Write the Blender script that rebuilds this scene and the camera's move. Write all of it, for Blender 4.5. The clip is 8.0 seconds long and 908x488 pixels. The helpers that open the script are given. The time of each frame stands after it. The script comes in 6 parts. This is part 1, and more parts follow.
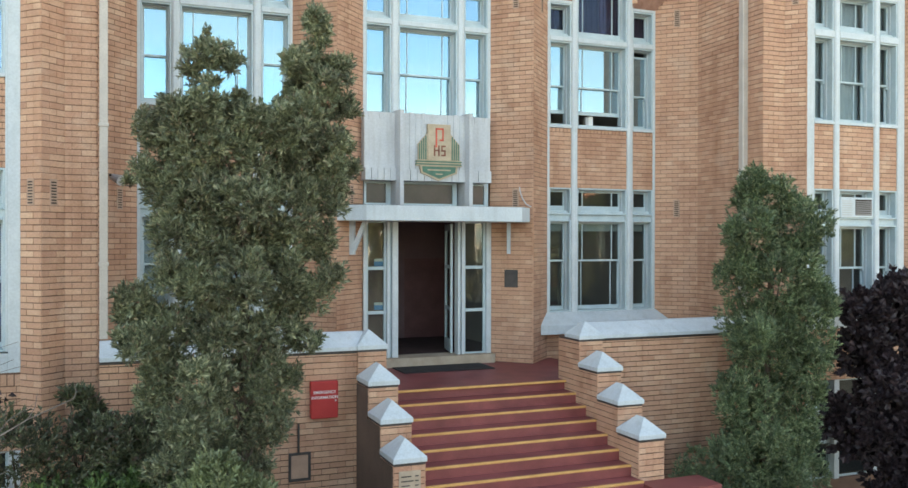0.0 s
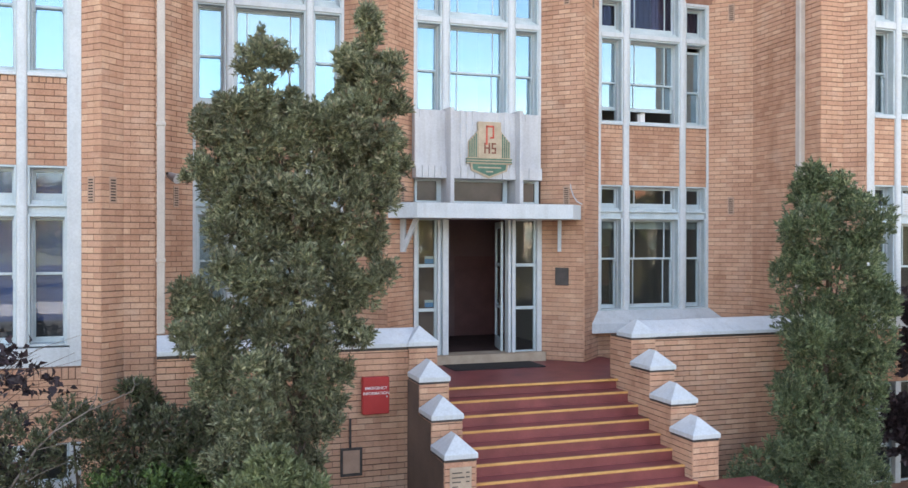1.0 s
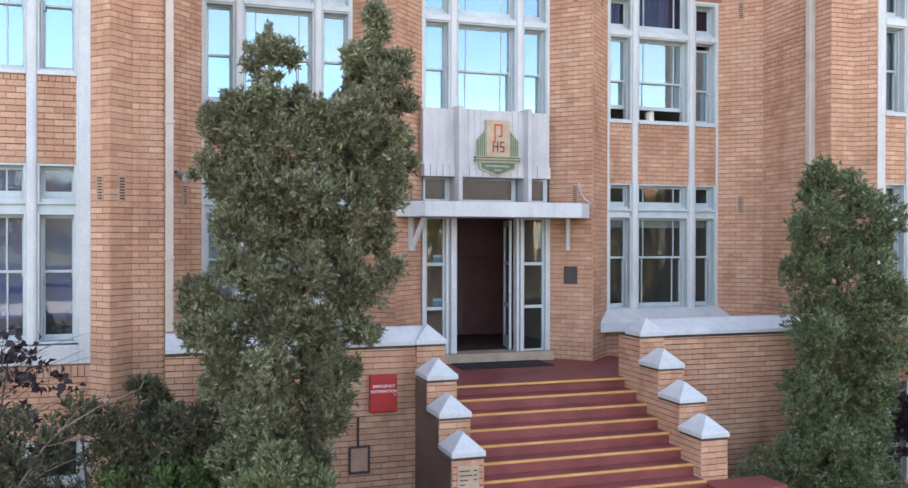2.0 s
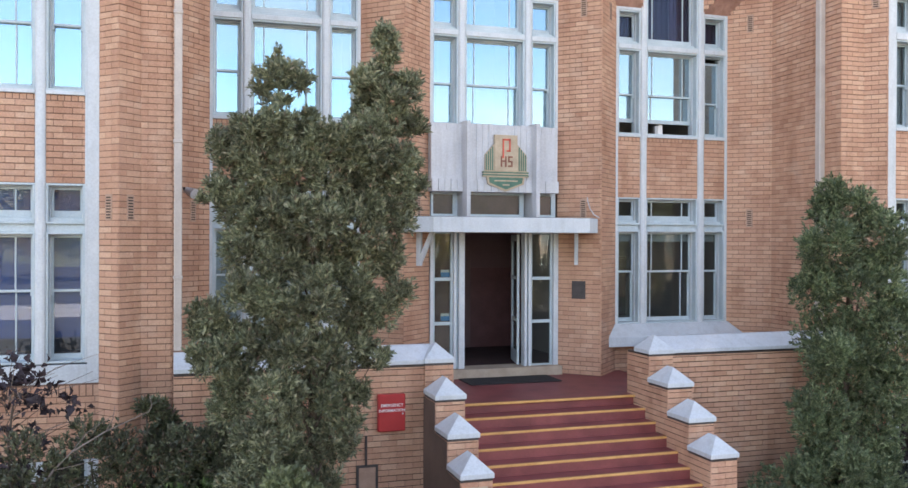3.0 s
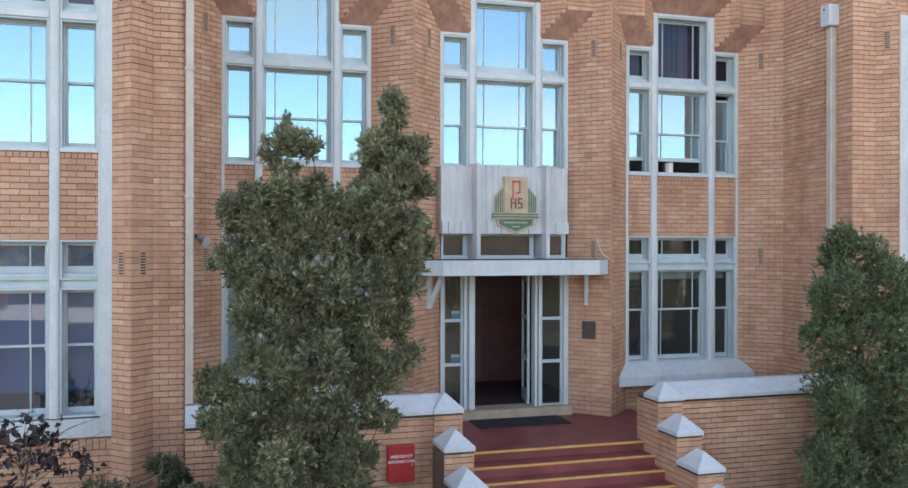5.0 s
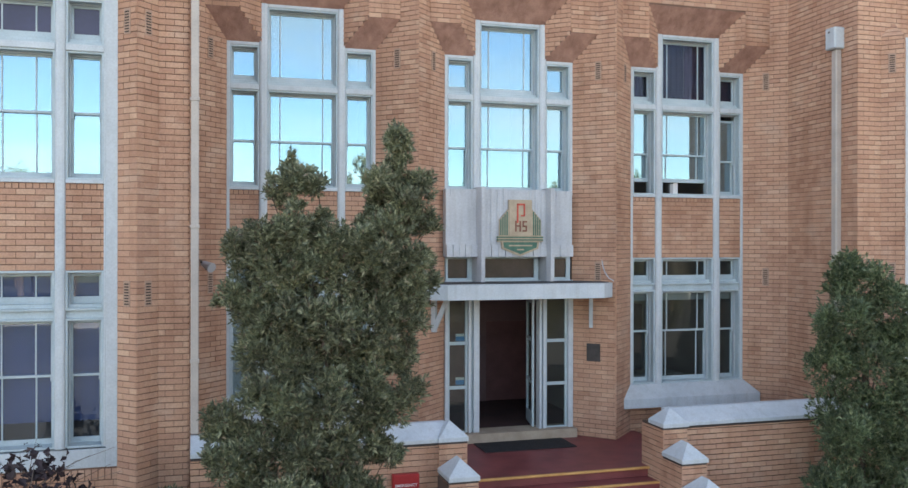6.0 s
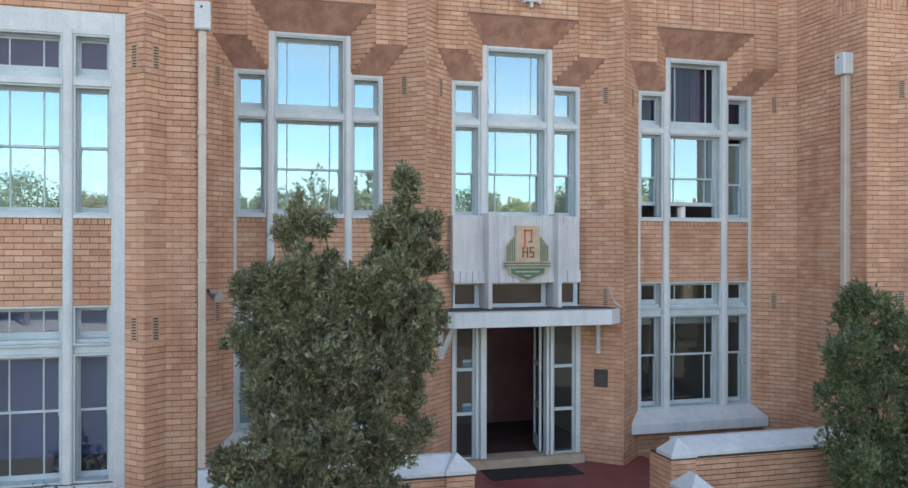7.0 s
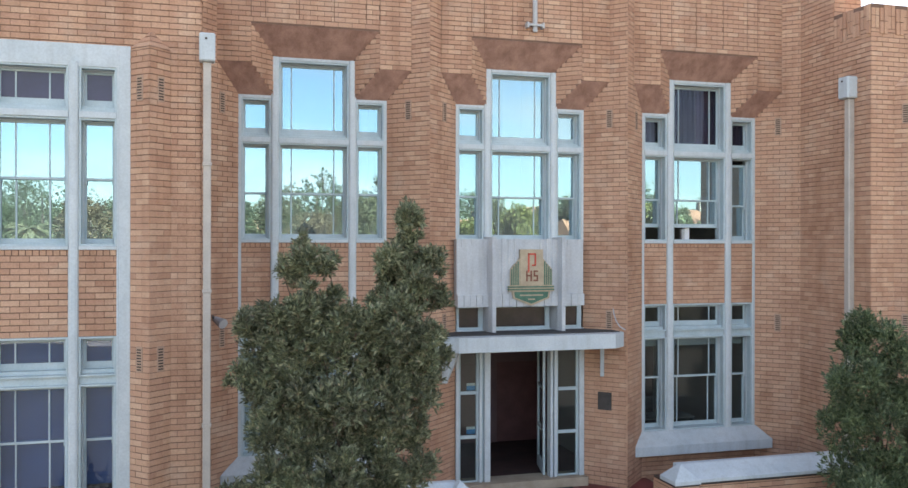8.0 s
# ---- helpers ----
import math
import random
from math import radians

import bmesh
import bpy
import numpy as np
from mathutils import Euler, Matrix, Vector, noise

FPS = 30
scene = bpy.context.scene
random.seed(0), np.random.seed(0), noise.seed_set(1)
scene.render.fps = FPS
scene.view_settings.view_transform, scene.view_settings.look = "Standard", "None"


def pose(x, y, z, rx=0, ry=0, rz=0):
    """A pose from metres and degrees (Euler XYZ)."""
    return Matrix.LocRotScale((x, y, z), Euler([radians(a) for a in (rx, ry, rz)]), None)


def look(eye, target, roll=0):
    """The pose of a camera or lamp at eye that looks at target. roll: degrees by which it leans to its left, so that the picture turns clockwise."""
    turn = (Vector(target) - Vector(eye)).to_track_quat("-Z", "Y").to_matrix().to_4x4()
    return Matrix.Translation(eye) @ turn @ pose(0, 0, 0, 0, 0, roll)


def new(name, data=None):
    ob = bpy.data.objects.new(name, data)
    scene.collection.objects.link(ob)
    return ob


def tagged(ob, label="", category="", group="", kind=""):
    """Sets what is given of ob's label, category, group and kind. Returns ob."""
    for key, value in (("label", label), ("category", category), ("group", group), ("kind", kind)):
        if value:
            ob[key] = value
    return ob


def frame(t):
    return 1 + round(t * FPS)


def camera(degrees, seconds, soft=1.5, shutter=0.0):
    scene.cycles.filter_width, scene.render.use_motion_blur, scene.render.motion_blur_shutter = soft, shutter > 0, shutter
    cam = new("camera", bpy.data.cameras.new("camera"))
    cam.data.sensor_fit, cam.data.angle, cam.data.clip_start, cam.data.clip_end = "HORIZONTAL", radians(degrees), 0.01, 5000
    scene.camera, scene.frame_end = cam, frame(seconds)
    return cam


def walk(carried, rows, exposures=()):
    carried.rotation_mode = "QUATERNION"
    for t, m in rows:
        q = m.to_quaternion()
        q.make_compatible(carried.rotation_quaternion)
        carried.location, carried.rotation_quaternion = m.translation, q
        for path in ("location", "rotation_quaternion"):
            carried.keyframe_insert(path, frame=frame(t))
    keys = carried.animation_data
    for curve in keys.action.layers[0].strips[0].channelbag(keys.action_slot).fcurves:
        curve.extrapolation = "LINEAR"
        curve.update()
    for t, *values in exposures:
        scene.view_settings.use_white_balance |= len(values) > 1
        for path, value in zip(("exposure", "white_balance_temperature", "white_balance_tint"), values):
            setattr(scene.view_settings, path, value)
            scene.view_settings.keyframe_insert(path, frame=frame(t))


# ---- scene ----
cam = camera(54.8, 8.0, soft=1.5)
EXPOSURES = [(0.0, 3.76, 8050, 8), (0.3, 3.76, 8050, 8), (0.5, 3.91, 7900, 17), (2.5, 3.85, 7750, 24), (4.5, 3.57, 7500, 20), (6.5, 3.38, 7450, 17), (8.0, 3.37, 7600, 17)]
PATH = [
    (0, (-0.016, -0.036, 2.313), (0.729, 1.82, 2.304), 0.1),
    (0.2, (-0.049, -0.009, 2.316), (0.659, 1.861, 2.306), 0.1),
    (0.5, (-0.044, -0.024, 2.315), (0.605, 1.867, 2.304), 0.1),
    (1, (-0.038, -0.019, 2.259), (0.602, 1.875, 2.251), 0.1),
    (1.2, (-0.012, -0.035, 2.255), (0.622, 1.862, 2.245), 0.2),
    (2.3, (-0.006, 0.0, 2.224), (0.61, 1.902, 2.217), 0.1),
    (2.5, (-0.035, 0.022, 2.301), (0.581, 1.924, 2.293), 0.2),
    (3, (-0.038, 0.03, 2.498), (0.569, 1.936, 2.491), 0.2),
    (3.5, (-0.041, 0.04, 2.677), (0.557, 1.948, 2.671), 0.2),
    (4, (-0.014, 0.033, 2.838), (0.577, 1.943, 2.833), 0.2),
    (4.5, (-0.005, 0.001, 3.019), (0.581, 1.913, 3.015), 0.1),
    (4.7, (0.015, -0.028, 3.095), (0.596, 1.885, 3.093), 0.1),
    (5.8, (0.034, -0.08, 3.568), (0.599, 1.838, 3.565), 0.1),
    (6, (0.016, -0.062, 3.635), (0.581, 1.856, 3.635), 0.1),
    (6.5, (0.016, -0.033, 3.888), (0.573, 1.888, 3.889), 0.1),
    (7, (0.004, -0.025, 4.123), (0.556, 1.897, 4.122), 0.1),
    (7.5, (0.005, -0.065, 4.358), (0.551, 1.859, 4.357), 0.1),
    (8, (0.0, -0.056, 4.543), (0.543, 1.869, 4.544), 0.1),
]
walk(cam, [(t, look(eye, target, roll)) for t, eye, target, roll in PATH], EXPOSURES)

# ---- light ----
SUN_EL, SUN_AZ = radians(34), radians(20)   # the sun stands behind the building
world = bpy.data.worlds.new("sky")
scene.world = world
world.use_nodes = True
wn = world.node_tree
sky = wn.nodes.new("ShaderNodeTexSky")
sky.sky_type, sky.sun_disc = "NISHITA", False
sky.sun_elevation, sky.sun_rotation = SUN_EL, SUN_AZ
sky.air_density, sky.dust_density, sky.ozone_density = 1.0, 0.3, 1.2
# thin drifting cloud over the whole sky
cloud_at, parts_of, level = wn.nodes.new("ShaderNodeTexCoord"), wn.nodes.new("ShaderNodeSeparateXYZ"), wn.nodes.new("ShaderNodeMath")
flat = wn.nodes.new("ShaderNodeCombineXYZ")
level.operation = "ADD"
level.inputs[1].default_value = 0.14
wn.links.new(cloud_at.outputs["Generated"], parts_of.inputs[0])
wn.links.new(parts_of.outputs[2], level.inputs[0])
for k in (0, 1):
    over = wn.nodes.new("ShaderNodeMath")
    over.operation = "DIVIDE"
    wn.links.new(parts_of.outputs[k], over.inputs[0])
    wn.links.new(level.outputs[0], over.inputs[1])
    wn.links.new(over.outputs[0], flat.inputs[k])
cloud, veil = wn.nodes.new("ShaderNodeTexNoise"), wn.nodes.new("ShaderNodeMapRange")
cloud.inputs["Scale"].default_value, cloud.inputs["Detail"].default_value, cloud.inputs["Roughness"].default_value = 0.8, 7.0, 0.55
veil.inputs["From Min"].default_value, veil.inputs["From Max"].default_value, veil.inputs["To Max"].default_value = 0.46, 0.66, 0.8
grey, lift = wn.nodes.new("ShaderNodeRGBToBW"), wn.nodes.new("ShaderNodeVectorMath")
lift.operation = "SCALE"
lift.inputs["Scale"].default_value = 1.15
clouded = wn.nodes.new("ShaderNodeMix")
clouded.data_type = "RGBA"
wn.links.new(flat.outputs[0], cloud.inputs["Vector"])
wn.links.new(cloud.outputs[0], veil.inputs["Value"])
wn.links.new(sky.outputs[0], grey.inputs[0])
wn.links.new(grey.outputs[0], lift.inputs[0])
wn.links.new(veil.outputs[0], clouded.inputs["Factor"])
wn.links.new(sky.outputs[0], clouded.inputs["A"])
wn.links.new(lift.outputs[0], clouded.inputs["B"])
wn.links.new(clouded.outputs["Result"], wn.nodes["Background"].inputs[0])
wn.nodes["Background"].inputs[1].default_value = 0.05
sun = new("sun", bpy.data.lights.new("sun", "SUN"))
sun.data.energy, sun.data.angle, sun.data.color = 5.0, radians(0.53), (1.0, 0.93, 0.82)
sun.matrix_world = look((math.sin(SUN_AZ) * 40, 15 + math.cos(SUN_AZ) * 40, 40 * math.tan(SUN_EL)), (0, 15, 0))


# ---- materials ----
def nodes_of(name, rough=0.6, metal=0.0):
    m = bpy.data.materials.new(name)
    m.use_nodes = True
    nt = m.node_tree
    b = nt.nodes["Principled BSDF"]
    b.inputs["Roughness"].default_value, b.inputs["Metallic"].default_value = rough, metal
    return m, nt, b


def noise_tex(nt, scale, detail=4.0, coord="Object"):
    tc = nt.nodes.new("ShaderNodeTexCoord")
    n = nt.nodes.new("ShaderNodeTexNoise")
    n.inputs["Scale"].default_value, n.inputs["Detail"].default_value = scale, detail
    nt.links.new(tc.outputs[coord], n.inputs["Vector"])
    return n


def ramp(nt, source, stops):
    r = nt.nodes.new("ShaderNodeValToRGB")
    els = r.color_ramp.elements
    while len(els) < len(stops):
        els.new(0.5)
    for e, (p, c) in zip(els, stops):
        e.position, e.color = p, (*c, 1)
    nt.links.new(source, r.inputs[0])
    return r


def mixed(nt, kind, fac, a, b):
    m = nt.nodes.new("ShaderNodeMix")
    m.data_type, m.blend_type = "RGBA", kind
    for value, slot in ((fac, m.inputs["Factor"]), (a, m.inputs["A"]), (b, m.inputs["B"])):
        if isinstance(value, bpy.types.NodeSocket):
            nt.links.new(value, slot)
        else:
            slot.default_value = value if isinstance(value, float) else (*value, 1)
    return m.outputs["Result"]


def bump(nt, b, source, strength, distance=0.01):
    n = nt.nodes.new("ShaderNodeBump")
    n.inputs["Strength"].default_value, n.inputs["Distance"].default_value = strength, distance
    nt.links.new(source, n.inputs["Height"])
    nt.links.new(n.outputs[0], b.inputs["Normal"])


def surface(name, c1, c2, scale=3.0, fine=60.0, rough=0.6, relief=0.15, spread=0.18, streaks=0.0):
    """A painted or mineral surface: two colours in large patches, fine grain, fine relief."""
    m, nt, b = nodes_of(name, rough)
    big, small = noise_tex(nt, scale), noise_tex(nt, fine, 6)
    base = ramp(nt, big.outputs[0], [(0.5 - spread, c1), (0.5 + spread, c2)])
    grain = ramp(nt, small.outputs[0], [(0.3, (0.86, 0.86, 0.86)), (0.7, (1, 1, 1))])
    colour = mixed(nt, "MULTIPLY", 1.0, base.outputs[0], grain.outputs[0])
    if streaks:
        where, run, size = nt.nodes.new("ShaderNodeNewGeometry"), noise_tex(nt, 1.0, 6), nt.nodes.new("ShaderNodeMapping")
        size.inputs["Scale"].default_value = (11.0, 11.0, 0.9)
        nt.links.new(where.outputs["Position"], size.inputs["Vector"])
        nt.links.new(size.outputs[0], run.inputs["Vector"])
        dirt = ramp(nt, run.outputs[0], [(0.48, (1, 1, 1)), (0.74, (0.66, 0.62, 0.57))])
        colour = mixed(nt, "MULTIPLY", streaks, colour, dirt.outputs[0])
    nt.links.new(colour, b.inputs["Base Color"])
    bump(nt, b, small.outputs[0], relief)
    return m


def brick_material():
    m, nt, b = nodes_of("brick", 0.82)
    info, geo = nt.nodes.new("ShaderNodeObjectInfo"), nt.nodes.new("ShaderNodeNewGeometry")
    add = nt.nodes.new("ShaderNodeMath")
    add.operation = "ADD"
    nt.links.new(info.outputs["Random"], add.inputs[0])
    nt.links.new(geo.outputs["Random Per Island"], add.inputs[1])
    fr = nt.nodes.new("ShaderNodeMath")
    fr.operation = "FRACT"
    nt.links.new(add.outputs[0], fr.inputs[0])
    tone = ramp(nt, fr.outputs[0], BRICK_TONES)
    pos = nt.nodes.new("ShaderNodeNewGeometry")
    big, small = noise_tex(nt, 0.7, 3), noise_tex(nt, 45, 6)
    for n in (big, small):
        nt.links.new(pos.outputs["Position"], n.inputs["Vector"])
    stain = ramp(nt, big.outputs[0], [(0.35, (0.90, 0.86, 0.84)), (0.65, (1.0, 1.0, 1.0))])
    grain = ramp(nt, small.outputs[0], [(0.3, (0.80, 0.78, 0.76)), (0.7, (1, 1, 1))])
    c = mixed(nt, "MULTIPLY", 1.0, tone.outputs[0], stain.outputs[0])
    # weathered patches: soot-brown runs and pale lime bloom
    soot, lime = noise_tex(nt, 1.0, 7), noise_tex(nt, 1.0, 8)
    for n, size in ((soot, (2.6, 2.6, 0.55)), (lime, (1.9, 1.9, 2.3))):
        sized = nt.nodes.new("ShaderNodeMapping")
        sized.inputs["Scale"].default_value = size
        sized.inputs["Location"].default_value = (3.1, 1.7, 0.4) if n is lime else (0, 0, 0)
        nt.links.new(pos.outputs["Position"], sized.inputs["Vector"])
        nt.links.new(sized.outputs[0], n.inputs["Vector"])
    dark = ramp(nt, soot.outputs[0], [(0.50, (1, 1, 1)), (0.72, (0.72, 0.64, 0.60))])
    c = mixed(nt, "MULTIPLY", 0.8, c, dark.outputs[0])
    bloom = ramp(nt, lime.outputs[0], [(0.56, (0, 0, 0)), (0.74, (0.42, 0.42, 0.42))])
    c = mixed(nt, "MIX", bloom.outputs[0], c, (0.62, 0.47, 0.36))
    nt.links.new(mixed(nt, "MULTIPLY", 1.0, c, grain.outputs[0]), b.inputs["Base Color"])
    bump(nt, b, small.outputs[0], 0.3, 0.004)
    return m


BRICK_TONES = [(0.0, (0.53, 0.30, 0.20)), (0.14, (0.60, 0.355, 0.24)), (0.38, (0.635, 0.39, 0.262)), (0.55, (0.585, 0.34, 0.228)), (0.72, (0.615, 0.365, 0.248)), (0.86, (0.69, 0.445, 0.305)), (0.95, (0.65, 0.41, 0.285)), (1.0, (0.55, 0.31, 0.21))]
BRICK = brick_material()
MORTAR = surface("mortar", (0.17, 0.098, 0.07), (0.25, 0.148, 0.105), 2.0, 80, 0.9, 0.3)
MORTAR_DARK = surface("dark_mortar", (0.060, 0.040, 0.030), (0.11, 0.072, 0.05), 2.0, 80, 0.9, 0.3)
TERRACOTTA = surface("terracotta_render", (0.32, 0.174, 0.132), (0.47, 0.272, 0.207), 5.0, 35, 0.85, 0.5, 0.16, streaks=0.5)
WHITE = surface("white_paint", (0.505, 0.575, 0.605), (0.605, 0.665, 0.69), 2.0, 40, 0.45, 0.06, streaks=0.28)
PANEL = surface("ribbed_panel_paint", (0.46, 0.485, 0.51), (0.56, 0.585, 0.60), 1.6, 30, 0.55, 0.1, streaks=0.4)
SASH = surface("sash_paint", (0.41, 0.52, 0.555), (0.52, 0.62, 0.65), 3.0, 40, 0.42, 0.06)
CONCRETE = surface("sill_stone", (0.38, 0.30, 0.22), (0.50, 0.41, 0.31), 4.0, 60, 0.85, 0.3)
STEP_RED = surface("red_step_paint", (0.175, 0.043, 0.042), (0.265, 0.070, 0.066), 2.2, 35, 0.5, 0.12)
YELLOW = surface("yellow_nosing_paint", (0.58, 0.31, 0.095), (0.70, 0.40, 0.14), 5.0, 40, 0.6, 0.1)
RUBBER = surface("black_rubber", (0.010, 0.011, 0.012), (0.022, 0.023, 0.025), 6.0, 90, 0.85, 0.4)
# brown of the stair wall's left face, its shade put into the colour
SHADED_FACE = surface("shaded_outer_face", (0.10, 0.066, 0.050), (0.17, 0.112, 0.084), 1.2, 30, 0.9, 0.25)
SIGN_RED = surface("red_sign_paint", (0.42, 0.018, 0.022), (0.50, 0.026, 0.028), 3.0, 50, 0.4, 0.05)
LETTER = surface("white_lettering", (0.84, 0.84, 0.82), (0.90, 0.90, 0.88), 8.0, 60, 0.5, 0.02)
METAL = surface("grey_painted_metal", (0.44, 0.44, 0.44), (0.56, 0.56, 0.56), 3.0, 40, 0.45, 0.05)
PIPE = surface("stone_colour_pipe_paint", (0.46, 0.415, 0.37), (0.56, 0.51, 0.455), 3.0, 40, 0.5, 0.05)
DARK_METAL = surface("dark_bronze", (0.035, 0.032, 0.032), (0.07, 0.062, 0.06), 6.0, 60, 0.5, 0.1)
VENT = surface("terracotta_vent", (0.40, 0.26, 0.19), (0.50, 0.34, 0.25), 5.0, 60, 0.85, 0.2)
# for strips laid on the surface, the darkness of an opening put into the colour
HOLE = surface("vent_hole", (0.045, 0.034, 0.028), (0.065, 0.05, 0.042), 5.0, 60, 0.95, 0.1)
CREST_GREEN = surface("crest_green", (0.035, 0.125, 0.085), (0.065, 0.18, 0.12), 8.0, 60, 0.5, 0.05)
CREST_CREAM = surface("crest_cream", (0.40, 0.315, 0.215), (0.50, 0.40, 0.28), 8.0, 60, 0.5, 0.05)
CREST_RED = surface("crest_red", (0.60, 0.07, 0.045), (0.68, 0.10, 0.06), 8.0, 60, 0.5, 0.05)
CREST_INK = surface("crest_brown", (0.22, 0.07, 0.045), (0.28, 0.10, 0.06), 8.0, 60, 0.5, 0.05)
BLUE = surface("notice_blue", (0.05, 0.28, 0.55), (0.08, 0.34, 0.62), 8.0, 60, 0.5, 0.02)
PAPER = surface("notice_paper", (0.66, 0.72, 0.66), (0.74, 0.78, 0.72), 8.0, 60, 0.7, 0.02)
BARK = surface("bark", (0.07, 0.05, 0.038), (0.16, 0.12, 0.09), 5.0, 40, 0.9, 0.5)
ASPHALT = surface("ground_paving", (0.042, 0.043, 0.043), (0.078, 0.077, 0.074), 0.15, 20, 0.9, 0.3)
PLASTER = surface("room_plaster", (0.30, 0.28, 0.25), (0.38, 0.35, 0.31), 1.0, 30, 0.8, 0.05)
DARK_WOOD = surface("dark_timber", (0.125, 0.052, 0.054), (0.18, 0.08, 0.078), 3.0, 25, 0.45, 0.1)
HALL_PAINT = surface("plum_hall_paint", (0.16, 0.092, 0.10), (0.21, 0.13, 0.138), 1.2, 30, 0.7, 0.05)
CARPET = surface("dark_carpet", (0.05, 0.022, 0.02), (0.08, 0.035, 0.03), 3.0, 90, 0.95, 0.3)
BLIND = surface("grey_blind", (0.155, 0.225, 0.315), (0.20, 0.28, 0.38), 1.5, 50, 0.8, 0.1)
DRAPE = surface("slate_drape", (0.013, 0.017, 0.034), (0.026, 0.031, 0.055), 3.0, 40, 0.85, 0.2)
CURTAIN = surface("plum_curtain", (0.045, 0.03, 0.055), (0.085, 0.06, 0.10), 3.0, 40, 0.85, 0.2)
LACE = surface("pale_net_curtain", (0.36, 0.42, 0.455), (0.46, 0.52, 0.55), 6.0, 60, 0.85, 0.2)
PALE_BLIND = surface("pale_blind", (0.60, 0.67, 0.72), (0.70, 0.76, 0.80), 2.0, 50, 0.8, 0.1)
HOUSE_WALL = surface("house_render", (0.50, 0.44, 0.36), (0.60, 0.54, 0.45), 0.6, 12, 0.85, 0.1)
PALE_CONCRETE = surface("sunlit_concrete", (0.34, 0.335, 0.32), (0.46, 0.45, 0.43), 0.2, 8, 0.9, 0.2)
ROOF_TILE = surface("roof_tiles", (0.34, 0.15, 0.09), (0.44, 0.21, 0.13), 1.0, 12, 0.85, 0.3)


def leaf_material(name, stops, rough=0.42, through_light=0.0):
    m, nt, b = nodes_of(name, rough)
    geo = nt.nodes.new("ShaderNodeNewGeometry")
    tone = ramp(nt, geo.outputs["Random Per Island"], stops)
    big = noise_tex(nt, 2.4, 3)
    patch = ramp(nt, big.outputs[0], [(0.36, (0.60, 0.57, 0.54)), (0.64, (1.12, 1.10, 1.02))])
    nt.links.new(mixed(nt, "MULTIPLY", 1.0, tone.outputs[0], patch.outputs[0]), b.inputs["Base Color"])
    b.inputs["Specular IOR Level"].default_value = 0.5
    if through_light:
        thin, both = nt.nodes.new("ShaderNodeBsdfTranslucent"), nt.nodes.new("ShaderNodeMixShader")
        nt.links.new(tone.outputs[0], thin.inputs["Color"])
        both.inputs[0].default_value = through_light
        nt.links.new(b.outputs[0], both.inputs[1])
        nt.links.new(thin.outputs[0], both.inputs[2])
        nt.links.new(both.outputs[0], nt.nodes["Material Output"].inputs["Surface"])
    return m


LEAF = leaf_material("evergreen_leaf", [(0.0, (0.102, 0.130, 0.084)), (0.40, (0.179, 0.213, 0.134)), (0.72, (0.267, 0.295, 0.187)), (0.92, (0.417, 0.425, 0.278)), (0.98, (0.339, 0.280, 0.200)), (1.0, (0.184, 0.110, 0.089))], 0.32, 0.22)
LEAF_PALE = leaf_material("pale_leaf", [(0.0, (0.10, 0.14, 0.065)), (0.5, (0.165, 0.21, 0.10)), (1.0, (0.26, 0.295, 0.155))], 0.5)
LEAF_DARK = leaf_material("glossy_leaf", [(0.0, (0.074, 0.118, 0.068)), (0.4, (0.129, 0.190, 0.104)), (0.8, (0.202, 0.270, 0.148)), (1.0, (0.350, 0.390, 0.230))], 0.34, 0.22)
LEAF_BRIGHT = leaf_material("fresh_leaf", [(0.0, (0.045, 0.095, 0.03)), (0.6, (0.08, 0.15, 0.045)), (1.0, (0.13, 0.21, 0.07))])
LEAF_PURPLE = leaf_material("purple_leaf", [(0.0, (0.022, 0.015, 0.021)), (0.6, (0.038, 0.025, 0.033)), (1.0, (0.062, 0.038, 0.046))], 0.6)
LEAF_SHRUB = leaf_material("shrub_leaf", [(0.0, (0.040, 0.050, 0.026)), (0.6, (0.080, 0.088, 0.045)), (1.0, (0.14, 0.10, 0.06))])
# far leaves are paler than near ones, with distance haze put into the colour
LEAF_FAR = leaf_material("far_leaf", [(0.0, (0.17, 0.17, 0.10)), (0.6, (0.26, 0.25, 0.15)), (1.0, (0.34, 0.315, 0.20))], 0.7, 0.5)
LEAF_FAR_DARK = leaf_material("far_pine_leaf", [(0.0, (0.11, 0.15, 0.085)), (0.6, (0.17, 0.21, 0.12)), (1.0, (0.23, 0.27, 0.155))], 0.7, 0.5)
LEAF_FAR_GOLD = leaf_material("far_golden_leaf", [(0.0, (0.25, 0.26, 0.09)), (0.6, (0.36, 0.35, 0.13)), (1.0, (0.44, 0.41, 0.18))], 0.7, 0.5)
LEAF_FAR_RUST = leaf_material("far_dry_leaf", [(0.0, (0.22, 0.165, 0.10)), (0.6, (0.32, 0.24, 0.15)), (1.0, (0.40, 0.31, 0.20))], 0.7, 0.5)
LEAF_BED = leaf_material("bed_leaf", [(0.0, (0.046, 0.060, 0.034)), (0.5, (0.088, 0.108, 0.06)), (0.85, (0.135, 0.15, 0.085)), (0.93, (0.13, 0.085, 0.065)), (1.0, (0.10, 0.058, 0.052))])
TWIG = surface("grey_twig", (0.16, 0.13, 0.11), (0.26, 0.22, 0.19), 8.0, 60, 0.85, 0.2)


